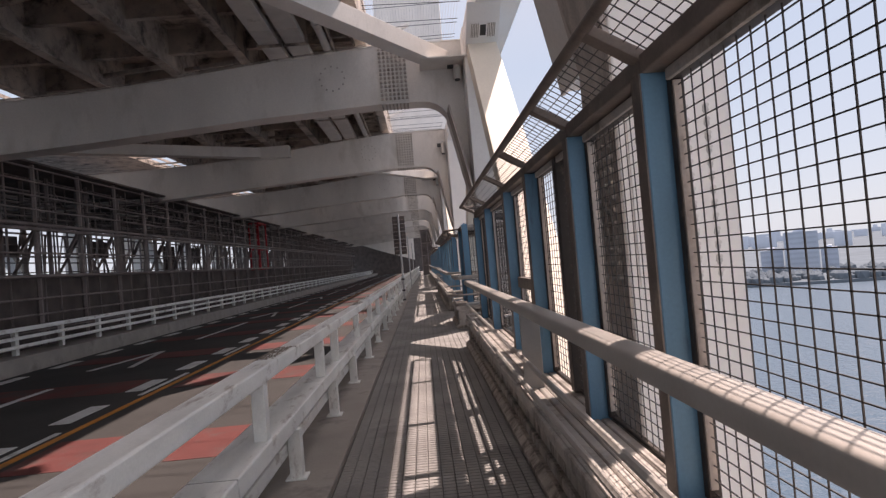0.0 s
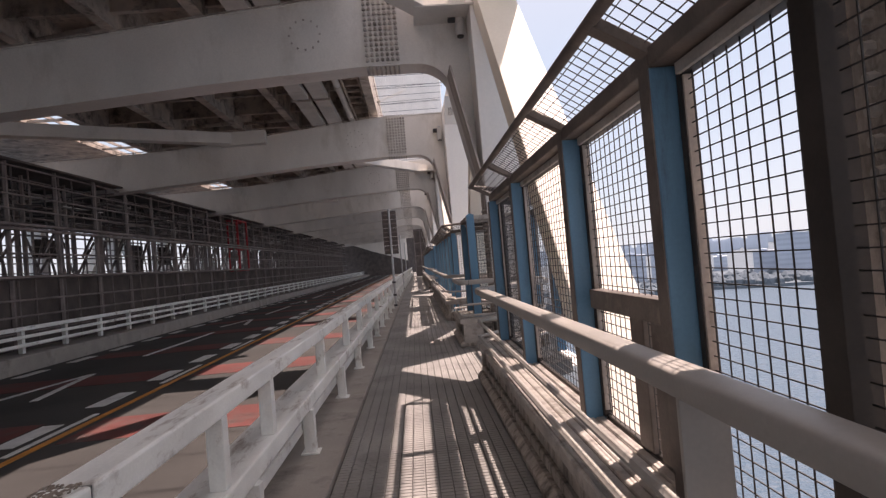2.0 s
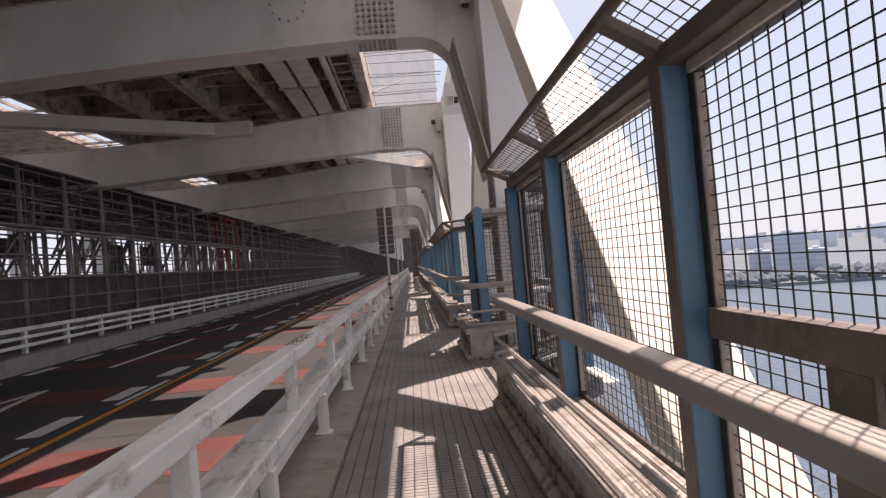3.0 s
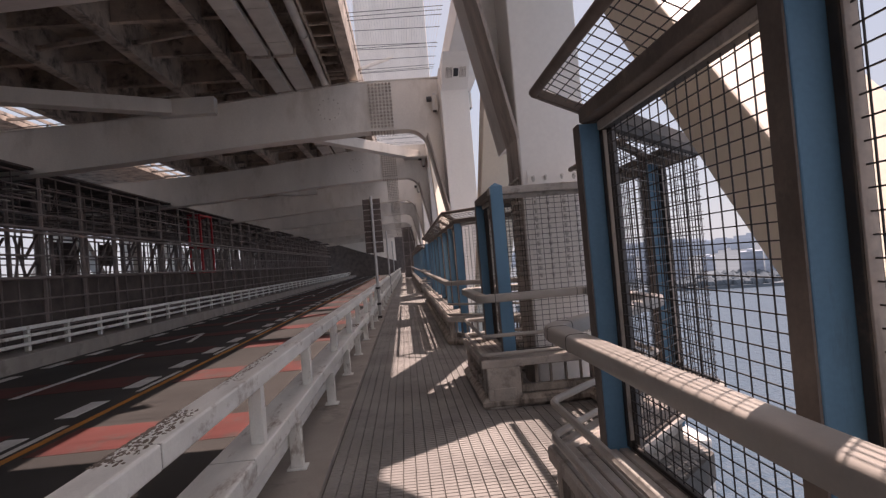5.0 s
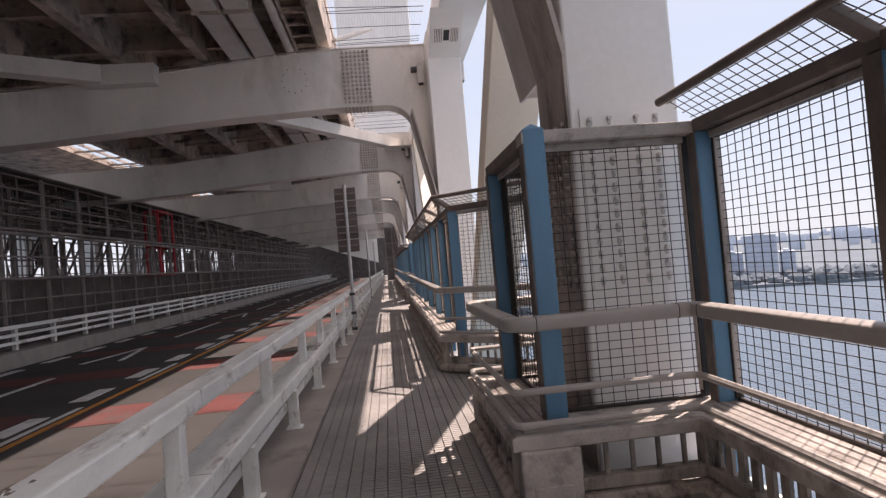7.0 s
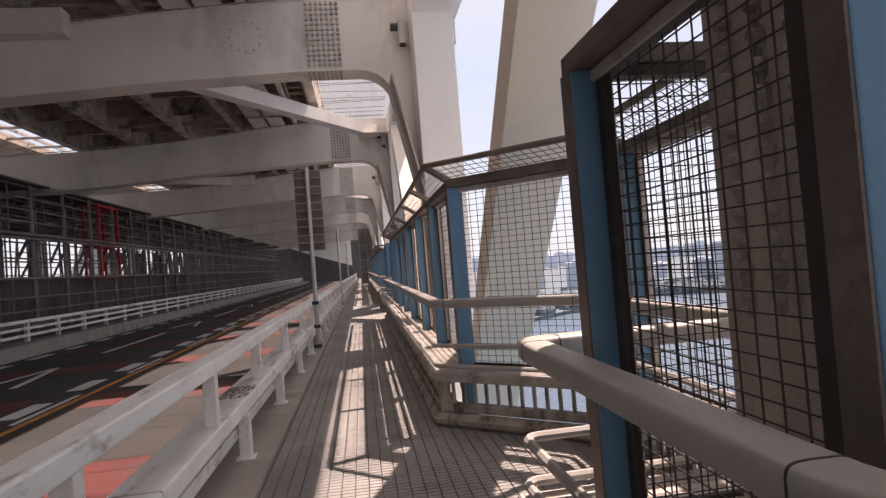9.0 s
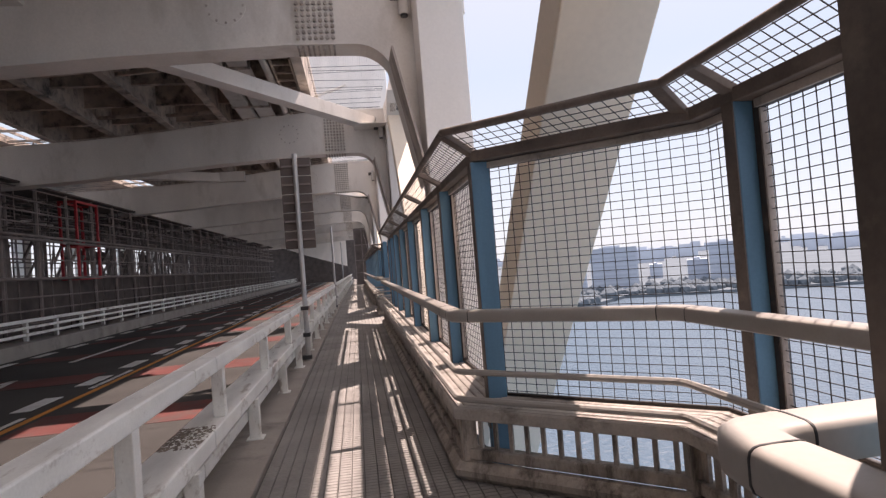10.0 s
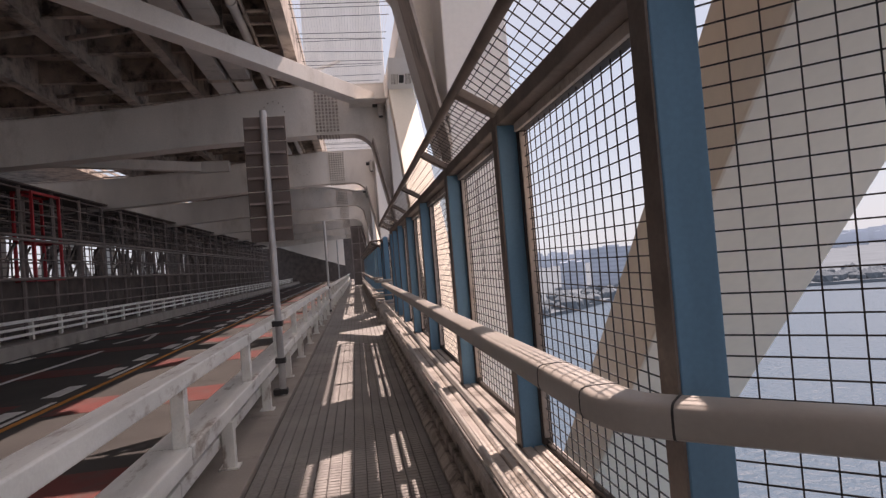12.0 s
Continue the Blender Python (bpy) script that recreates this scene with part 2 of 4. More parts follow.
mark(-4.60, -4.50, NEAR_END, FAR_END, ORANGE, "orange_line", label="worn orange edge line")
for k in range(58):
    y = NEAR_END + k * 2.0
    mark(-5.16, -4.88, y, y + 1.0, WHITE_MARK)
    mark(KERB_X + 0.25, KERB_X + 0.5, y, y + 1.0, WHITE_MARK)
    if k % 2:
        mark(-4.76, -4.68, y - 0.4, y + 1.5, WHITE_MARK, "edge_dash")
for k in range(24):
    y = NEAR_END + 1.6 + k * 4.1
    mark(KERB_X + 0.62, -5.22, y, y + 1.15, RED, "red_band", 0.004, "faded red paint band across the road")
    mark(-4.40, -1.36, y, y + 1.15, RED, "red_band", 0.004, "faded red paint band across the road")
for k in range(9):
    y = 6.0 + k * 12.0
    mark(-7.08, -6.94, y, y + 5.0, WHITE_MARK, "lane_dash")
    for dx in (-0.45, 0.45):
        bm = B()
        bar(bm, (-7.0 + dx, y + 7.0, ROAD_Z + 0.003), (-7.0, y + 9.6, ROAD_Z + 0.003), 0.13, 0.01)
        part("arrow_stroke", bm, WHITE_MARK, road)

# ---------------------------------------------------------------- white guard rail beside the walkway
guard = thing("guard_rail", "weathered white steel guard rail between walkway and road", "guard rail")
guard.location, guard.rotation_euler = (-0.03, 0, 0), (0, 0, -0.0055)
JOINTS = [-5.2, -0.4, 4.22, 4.82, 9.75, 13.54, 18.46, 19.02] + [23.6 + 4.6 * k for k in range(17)]
for y, y1 in zip(JOINTS, JOINTS[1:]):
    bm = B(); box(bm, -1.245, -1.085, y + 0.005, y1 - 0.005, 0.845, 0.955, 0.012); part("top_rail", bm, WHITE_RAIL, guard)
    # black core added in the gap so that the open joint reads dark
    bm = B(); box(bm, -1.237, -1.093, y - 0.03, y + 0.03, 0.852, 0.949); part("joint_core", bm, DARK, guard)
for k in range(40):
    y = 3.2 - 2.6 * 4 + k * 2.6
    bm = B(); box(bm, -1.36, -1.075, y + 0.005, y + 2.595, 0.345, 0.47, 0.012); part("deck_rail", bm, WHITE_RAIL, guard)
    bm = B(); box(bm, -1.26, -1.16, y + 0.005, y + 2.595, 0.14, 0.24, 0.008); part("lower_rail", bm, WHITE_RAIL, guard)
    # same added core, for the dark inside of the deck rail's joint
    bm = B(); box(bm, -1.352, -1.083, y - 0.03, y + 0.03, 0.352, 0.464); part("joint_core", bm, DARK, guard)
rng = random.Random(4)


def crust(y0, y1, x0, x1, z, count, small, large, long):
    """Flakes of dirt on the rail between y0 and y1, thickest along its road-side edge."""
    bm = B()
    for q in range(count):
        x = x0 + (x1 - x0) * rng.random() ** 1.6
        r = min(rng.uniform(small, large), x - x0 + 0.004, x1 - x + 0.004)
        if r < 0.003:
            continue
        m_ = Matrix.Translation((x, rng.uniform(y0, y1), z + 0.0005)) @ Matrix.Diagonal((1, rng.uniform(1.0, long), 1, 1)) @ Matrix.Rotation(rng.random() * 6, 4, "Z")
        bmesh.ops.create_cone(bm, cap_ends=True, segments=7, radius1=r, radius2=r * 0.7, depth=rng.uniform(0.002, 0.005), matrix=m_)
    tagged(part("dirt", bm, DIRT, guard, "brown crusted dirt on the rail"), kind="stuff")


crust(4.2, 4.84, -1.242, -1.12, 0.955, 420, 0.002, 0.010, 3.0)
crust(9.5, 10.3, -1.242, -1.12, 0.955, 300, 0.002, 0.010, 3.0)
crust(11.0, 12.2, -1.242, -1.17, 0.955, 160, 0.002, 0.007, 4.0)
crust(18.4, 18.95, -1.35, -1.09, 0.47, 480, 0.003, 0.013, 2.4)
bm = B()
box(bm, -0.045, 0.045, -0.045, 0.045, 0.47, 0.845, 0.006)
post_top = data("post", bm, WHITE_RAIL)
bm = B()
box(bm, -0.05, 0.05, -0.045, 0.045, FLOOR_Z, 0.345, 0.006)
box(bm, -0.08, 0.08, -0.075, 0.075, FLOOR_Z, FLOOR_Z + 0.058, 0.003)
post_low = data("post", bm, WHITE_RAIL)
for y in [-4.9, -2.7, -0.5, 1.7, 3.9, 6.05, 7.03, 9.2, 11.35, 13.25, 15.4, 17.45, 19.25, 21.4, 23.65] + [25.9 + 2.25 * k for k in range(30)]:
    a = new("rail_post", post_top); a.parent = guard; a.location = (-1.14, y, 0)
for y in [-4.4, -2.6, -0.8, 1.0, 2.8, 4.6, 6.45, 8.18, 10.3, 12.3, 14.5, 16.35, 18.3, 20.38, 22.5, 24.5] + [26.6 + 2.0 * k for k in range(33)]:
    b = new("foot_post", post_low); b.parent = guard; b.location = (-1.10, y, 0)

# ---------------------------------------------------------------- guard rail on the far side
far_guard = thing("guard_rail", "white three-bar guard rail on the far kerb", "guard rail")
FX = KERB_X - 0.35
for z, h in ((0.78, 0.10), (0.58, 0.08), (0.38, 0.08)):
    bm = B(); box(bm, FX - 0.06, FX + 0.06, NEAR_END, FAR_END, z - h / 2, z + h / 2, 0.02); part("rail", bm, WHITE_RAIL, far_guard)
bm = B(); box(bm, -0.16, -0.05, -0.06, 0.06, 0.18, 0.82, 0.01); fp = data("post", bm, WHITE_RAIL)
for k in range(66):
    o = new("post", fp); o.parent = far_guard; o.location = (FX, NEAR_END + 1 + k * 1.75, 0)

# ---------------------------------------------------------------- portal frames, truss, upper deck
TOP = [(1.60, 7.30), (-0.8, 7.29), (-3.8, 7.02), (-6.3, 6.76), (-8.7, 6.58), (-12.0, 6.48), (-19.5, 6.40)]     # the beam's upper edge


def knee_outline():
    pts = [*TOP[1:], (-19.5, 5.0), (-11.0, 5.15), (-8.0, 5.32), (-4.0, 5.6), (-0.8, 5.75), (0.35, 5.74)]
    for k in range(1, 8):
        a = radians(90 - k * 8.8)
        pts.append((0.35 + 0.72 * math.cos(a), 5.02 + 0.72 * math.sin(a)))
    pts += [(1.46, 3.02), (1.60, 3.02), (1.60, 7.30)]
    return pts


KNEE = knee_outline()
bm = B()
prism(bm, KNEE, 0.0, 0.40)
portal_web = data("web", bm, GREY_STEEL)
bm = B()
low = KNEE[len(TOP) - 1:-2]
for (x0, z0), (x1, z1) in zip(low, low[1:]):
    bar(bm, (x0, 0.2, z0), (x1, 0.2, z1), 0.62, 0.035, up=(-(z1 - z0), 0, x1 - x0), ext=0.012)
portal_flange = data("flange", bm, GREY_STEEL)
# the knee's last flange is darker: soot plus painted shade
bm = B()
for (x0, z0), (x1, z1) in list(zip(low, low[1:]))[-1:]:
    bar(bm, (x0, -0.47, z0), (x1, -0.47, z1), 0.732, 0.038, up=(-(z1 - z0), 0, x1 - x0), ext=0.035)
knee_flange = data("knee_flange", bm, SOOT_SHADE)
bm = B()
for (x0, z0), (x1, z1) in zip(TOP, TOP[1:]):
    bar(bm, (min(x0, 1.56), 0.2, z0 + 0.012), (x1, 0.2, z1 + 0.012), 0.46, 0.03, up=(-(z1 - z0), 0, x1 - x0), ext=0.008)
portal_cap = data("top_flange", bm, GREY_STEEL)
bm = B()
for (x0, z0), (x1, z1) in zip(TOP[1:], TOP[2:]):
    tube(bm, (x0, 0.06, z0 + 0.10), (x1, 0.06, z1 + 0.10), 0.016, 6)
    for q in (0.15, 0.5, 0.85):
        x, z = x0 + (x1 - x0) * q, z0 + (z1 - z0) * q
        box(bm, x - 0.03, x + 0.03, 0.05, 0.07, z + 0.02, z + 0.11)
portal_pipe = data("conduit", bm, SOOT_SHADE)


def bolts(x0, x1, z0, z1, nx, nz, y, r=0.018, h=0.02):
    bm = B()
    for i in range(nx):
        for j in range(nz):
            c = (x0 + (x1 - x0) * i / (nx - 1), y - h / 2, z0 + (z1 - z0) * j / (nz - 1))
            bmesh.ops.create_cone(bm, cap_ends=True, segments=6, radius1=r, radius2=r * 0.8, depth=h, matrix=Matrix.Translation(c) @ Matrix.Rotation(radians(90), 4, "X"))
    return bm


bm = B()
box(bm, -0.75, 0.03, -0.022, 0.0, 5.80, 7.27)
splice_plate = data("splice_plate", bm, GREY_STEEL)
# darker than the plate: shade on the bolts' sides is put into their colour
splice_bolts = data("bolts", bolts(-0.68, -0.04, 5.88, 7.19, 7, 13, -0.022, 0.042, 0.055), SILL)
bm = B()
for i in range(8):
    for j in range(4):
        box(bm, -0.71 + i * 0.094, -0.67 + i * 0.094, -0.06 + j * 0.13, 0.0 + j * 0.13, 5.685, 5.735)
under_bolts = data("bolts", bm, SILL)
bm = B()
box(bm, 1.46, 2.30, -0.79, -0.05, -3.0, 7.335, 0.02)
box(bm, 1.58, 2.19, -0.05, 0.42, 3.1, 7.335, 0.02)
column_mesh = data("column", bm, CREAM_STEEL)
bm = B()
lo, hi = ([bm.verts.new((x, y, z)) for y, z in ((-0.78, 6.62), (-2.05, 7.36), (-0.78, 7.36))] for x in (1.50, 2.28))
bm.faces.new(lo), bm.faces.new(hi[::-1])
for i in range(3):
    bm.faces.new((lo[i], lo[(i + 1) % 3], hi[(i + 1) % 3], hi[i]))
haunch_mesh = data("haunch", bm, CREAM_STEEL)
bm = B()
box(bm, 1.53, 2.17, -0.805, -0.79, 1.25, 2.58)
col_plate = data("splice_plate", bm, CREAM_STEEL)
# thin plate added to give the column's inner side soot and painted shade
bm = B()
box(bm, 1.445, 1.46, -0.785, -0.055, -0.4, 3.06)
inner_plate = data("cover_plate", bm, SOOT_SHADE)


def pairs(r, h, y, seed):
    """Two pairs of bolt rows up the column's front; with a seed, their uneven size."""
    bm = B()
    rng = random.Random(seed)
    for x0 in (1.60, 1.955):
        for x in (x0, x0 + 0.15):
            for j in range(13):
                k = rng.uniform(0.75, 1.25) if seed else 1.0
                c = (x, y - h / 2, 1.32 + j * 0.098 - (0.022 if seed else 0.0))
                bmesh.ops.create_cone(bm, cap_ends=True, segments=7, radius1=r * k, radius2=r * k * 0.8, depth=h, matrix=Matrix.Translation(c) @ Matrix.Rotation(radians(90), 4, "X") @ Matrix.Diagonal((0.8, 1.3 if seed else 0.8, 1, 1)))
    return bm


def side_rows(r, h, seed):
    """Four bolt rows up the column's inner side."""
    bm = B()
    rng = random.Random(seed)
    for i in range(4):
        for j in range(13):
            k = rng.uniform(0.8, 1.2) if seed else 1.0
            c = (1.445 - h / 2, -0.68 + i * 0.165, 1.32 + j * 0.098 - (0.018 if seed else 0.0))
            bmesh.ops.create_cone(bm, cap_ends=True, segments=7, radius1=r * k * 0.8, radius2=r * k, depth=h, matrix=Matrix.Translation(c) @ Matrix.Rotation(radians(90), 4, "Y") @ Matrix.Diagonal((1.3 if seed else 1.0, 1, 1, 1)))
    return bm


col_bolts = data("bolts", pairs(0.024, 0.03, -0.805, 0), GREY_STEEL)
col_grime = data("grime", pairs(0.027, 0.003, -0.805, 3), PIPE)
side_grime = data("grime", side_rows(0.044, 0.003, 5), GRIMY)
side_bolts = data("bolts", side_rows(0.026, 0.032, 0), SILL)
for y in PORTALS:
    f = thing("portal_frame", "pale grey steel portal beam with rounded knee and bolted splice", "portal frame", "portal frames")
    f.location = (0, y + 0.45, 0)
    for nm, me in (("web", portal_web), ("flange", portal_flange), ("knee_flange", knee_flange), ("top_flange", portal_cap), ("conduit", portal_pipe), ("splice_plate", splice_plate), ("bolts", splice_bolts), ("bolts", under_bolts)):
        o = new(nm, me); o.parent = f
        if nm == "splice_plate":
            plate = o
        if nm == "bolts":
            o.parent, o["kind"] = plate, "stuff"
    c = thing("truss_column", "cream painted steel truss column standing behind the fence", "column", "truss columns", "structure")
    c.location = (0, y + 0.4, 0)
    o = new("shaft", column_mesh); o.parent = c
    o = new("haunch", haunch_mesh); o.parent = c
    plate = new("splice_plate", col_plate); plate.parent = c
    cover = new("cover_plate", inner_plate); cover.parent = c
    for nm, me, on in (("bolts", col_bolts, plate), ("bolts", side_bolts, cover), ("grime", col_grime, plate), ("grime", side_grime, cover)):
        o = new(nm, me); o.parent = on; o["kind"] = "stuff"

bm = B()
box(bm, 1.68, 2.76, NEAR_END - 10, FAR_END, 7.34, 8.1, 0.02)
solid("truss_chord", bm, CREAM_STEEL, "cream steel upper chord of the truss", "truss chord", kind="structure")
for k in range(-3, 5):
    for s in (-1, 1):
        yn = NODE + 0.03 + 2 * PITCH * k
        bm = B()
        bar(bm, (1.90, yn, 7.21), (1.90, yn + s * PITCH, 7.21 - 1.1 * PITCH), 0.72, 0.42, up=(0, s * 1.1, 1), bevel=0.015)
        solid("truss_diagonal", bm, DIAGONAL_BOUNCE, "cream steel truss diagonal sloping past the fence", "truss member", "truss diagonals", "structure")

for k in range(-1, 4):
    yn = NODE + 2 * PITCH * k
    bm = B(); box(bm, 1.35, 2.95, yn - 1.55, yn + 1.55, -3.2, -0.48, 0.03)
    solid("truss_node", bm, CREAM_STEEL, "cream steel node box of the truss below the fence's bay", "truss member", "truss nodes", "structure")

deck = thing("upper_deck", "dusty underside of the upper road deck", "deck", kind="structure")
for x0, x1 in ((-13.5, -1.12), (-30.0, -16.9)):
    bm = B()
    box(bm, x0, x1, NEAR_END - 15, FAR_END + 60, 9.3, 9.6)
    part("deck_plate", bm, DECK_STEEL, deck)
for x, z in ((-1.17, 7.50), (-4.85, 8.05), (-7.2, 8.05), (-9.8, 8.05), (-12.5, 8.05)):
    bm = B()
    box(bm, x - 0.02, x + 0.02, NEAR_END - 10, FAR_END, z + 0.04, 9.3)
    box(bm, x - 0.15, x + 0.15, NEAR_END - 10, FAR_END, z, z + 0.04)
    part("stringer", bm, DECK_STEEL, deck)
for k in range(46):
    y = NODE + 0.65 - 2 * PITCH + k * PITCH / 4
    bm = B()
    box(bm, -12.6, -1.30, y - 0.015, y + 0.015, 8.55, 9.3)
    box(bm, -12.6, -1.30, y - 0.09, y + 0.09, 8.52, 8.55)
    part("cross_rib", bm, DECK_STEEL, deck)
    if k % 2:
        for x0, x1 in ((-4.85, -7.2), (-7.2, -9.8)):
            bm = B(); bar(bm, (x0, y, 8.2), (x1, y + 1.2, 8.45), 0.12, 0.12); part("stay", bm, DECK_STEEL, deck)
for x in (-3.62, -2.92):
    tray = thing("cable_tray", "off-white covered cable tray hung under the deck", "cable tray", "cable trays")
    for k in range(50):
        y = NODE - 2 * PITCH + k * 2.05
        bm = B(); box(bm, x - 0.27, x + 0.27, y + 0.01, y + 2.04, 7.72, 7.90, 0.01); part("cover", bm, PIPE, tray)
        if k % 2 == 0:
            bm = B(); box(bm, x - 0.33, x + 0.33, y + 0.9, y + 0.98, 7.66, 8.52); part("hanger", bm, DECK_STEEL, tray)
pipe = thing("drain_pipe", "off-white pipe with couplings under the upper deck", "pipe")
bm = B(); tube(bm, (-2.18, -10, 7.80), (-2.18, 95, 7.80), 0.11, 12); part("run", bm, PIPE, pipe, smooth=True)
for k in range(24):
    bm = B(); tube(bm, (-2.18, -6 + k * 4.1, 7.80), (-2.18, -5.85 + k * 4.1, 7.80), 0.135, 12); part("coupling", bm, PIPE, pipe, smooth=True)
walk_way = thing("inspection_walkway", "dark steel ladder-like inspection walkway by the deck's edge", "walkway")
for k in range(130):
    y = -6 + k * 0.72
    bm = B(); box(bm, -2.0, -1.40, y, y + 0.06, 7.78, 7.84); part("rung", bm, DECK_STEEL, walk_way)
for x in (-1.98, -1.42):
    bm = B(); box(bm, x - 0.02, x + 0.02, -8, 90, 7.74, 7.88); part("side_rail", bm, DECK_STEEL, walk_way)
grille = thing("deck_grille", "steel grille over the slot between the two upper decks", "grille", kind="structure")
for k in range(5):
    bm = B(); box(bm, -13.9 - k * 0.7, -13.84 - k * 0.7, NEAR_END - 10, FAR_END, 9.42, 9.56); part("bar", bm, DECK_STEEL, grille)
for k in range(48):
    bm = B(); box(bm, -17.2, -13.2, NEAR_END + k * 2.1, NEAR_END + k * 2.1 + 0.12, 9.32, 9.42); part("cross_bar", bm, DECK_STEEL, grille)
# wind bracing below the deck
for k in range(-1, 5):
    y1 = NODE + 0.65 + 2 * PITCH * k
    br = thing("wind_brace", "pale grey box brace running aslant between portal beams", "brace", "wind braces", "structure")
    for a, b in (((0.98, y1 - 0.12), (-6.2, y1 - PITCH + 0.2)), ((-6.6, y1 - PITCH - 0.5), (-14.0, y1 - PITCH - 4.8))):
        bm = B(); bar(bm, (*a, 6.80), (*b, 6.80), 0.44, 0.42, bevel=0.012); part("brace", bm, GREY_STEEL, br)
    bm = B(); box(bm, -7.0, -5.3, y1 - PITCH - 0.55, y1 - PITCH - 0.2, 6.56, 7.06, 0.01); part("gusset", bm, GREY_STEEL, br)
    bm = bolts(-6.9, -6.5, 6.62, 7.0, 4, 5, y1 - PITCH - 0.55); tagged(part("bolts", bm, GREY_STEEL, br, "bolt heads"), kind="stuff")
    bm = B(); prism(bm, [(0.35, 6.57), (0.35, 6.60), (1.55, 6.60), (1.55, 6.57)], y1 - 1.1, y1 - 0.2); part("gusset", bm, GREY_STEEL, br, "gusset plate at the knee")
# net over the gap beside the deck
net = thing("safety_net", "thin wire net stretched over the gap beside the upper deck", "net", kind="structure")
bm = B()
for k in range(34):
    x = -1.05 + k * 0.08
    bar(bm, (x, -6, 8.75), (x, 90, 8.75), 0.005, 0.005)
o = part("net_wires", bm, GALV, net); o["kind"] = "stuff"
bm = B()
for k in range(116):
    y = -6 + k * 0.82 + 0.25 * math.sin(k * 2.3)
    bar(bm, (-1.1, y, 8.76), (1.65, y + 0.15 * math.sin(k), 8.76), 0.014, 0.014)
    if k % 3 == 0:
        bar(bm, (-1.1, y + 0.2, 8.73), (1.65, y + 0.16, 8.78), 0.012, 0.012)
o = part("net_cables", bm, DARK, net); o["kind"] = "stuff"
for k in range(9):
    y = NODE + PITCH * (k - 1) + 4.0
    bm = B(); bar(bm, (-1.1, y, 8.9), (0.1, y + 0.9, 9.6), 0.35, 0.10, bevel=0.01); part("bracket", bm, GREY_STEEL, net, "pale steel bracket")
# vents under the chord, cameras on the knees, hatches on the beams
for y in PORTALS:
    v = thing("vent_plate", "slotted vent plate with dark opening under the chord", "vent", "vent plates")
    v.location, v.rotation_euler = (1.90, y - 0.99, 6.974), (math.atan2(-0.74, 1.27), 0, 0)
    bm = B(); box(bm, -0.32, 0.32, -0.22, 0.22, -0.012, 0.0); part("plate", bm, CREAM_STEEL, v)
    # no hole is cut: a black slab paints the dark inside of the opening
    bm = B(); box(bm, -0.07, 0.07, -0.15, 0.15, -0.018, -0.012); part("opening", bm, DARK, v)
    for sx in (-1, 1):
        for q in range(5):
            bm = B(); box(bm, sx * (0.11 + q * 0.04), sx * (0.128 + q * 0.04), -0.19, 0.19, -0.024, -0.012); part("slat", bm, GRIMY, v)
    for x in (1.30, 2.36):
        c = thing("security_camera", "white tubular camera on a bracket by the portal's knee", "camera", "security cameras")
        c.location = (x, y + 0.22, 6.55)
        bm = B(); tube(bm, (0, 0, -0.34), (0, 0, 0.12), 0.10, 12); housing = part("housing", bm, PIPE, c, smooth=True)
        bm = B(); tube(bm, (0, 0, -0.38), (0, 0, -0.34), 0.07, 10); part("lens", bm, DARK, housing)
        bm = B(); box(bm, -0.05, 0.05, 0.0, 0.23, 0.12, 0.2, 0.01); part("bracket", bm, GALV, c)
        bm = B(); tube(bm, (-0.24, 0, 0.02), (-0.09, 0, 0.02), 0.085, 10); part("floodlight", bm, DARK, c)
    h = thing("hatch", "round bolted hatch cover on the portal beam", "hatch", "hatches")
    h.location = (-1.95, y + 0.45, 6.52)
    bm = B(); tube(bm, (0, -0.012, 0), (0, 0, 0), 0.36, 28); part("cover", bm, GREY_STEEL, h)
    for q in range(12):
        a = q * math.pi / 6
        bm = B(); tube(bm, (0.32 * math.cos(a), -0.03, 0.32 * math.sin(a)), (0.32 * math.cos(a), -0.012, 0.32 * math.sin(a)), 0.024, 6); part("bolt", bm, SILL, h)

# ---------------------------------------------------------------- fence
def wires(bm, o, u, v, nu, nv, r=0.0023):
    """Woven wire in the parallelogram o, o + u, o + u + v, o + v: nu wires along v and nv along u."""
    o, u, v = Vector(o), Vector(u), Vector(v)
    for i in range(nu):
        p = o + u * ((i + 0.5) / nu)
        bar(bm, p, p + v, 2 * r, 2 * r, up=u.cross(v))
    for i in range(nv):
        p = o + v * ((i + 0.5) / nv)
        bar(bm, p, p + u, 2 * r, 2 * r, up=u.cross(v))


CELL_U, CELL_V = 0.085, 0.061
Z0, Z1 = 0.46, 2.28
TIP = (-0.22, 2.50)                 # canopy tube: inwards from the posts, and its height
fence_count = 0


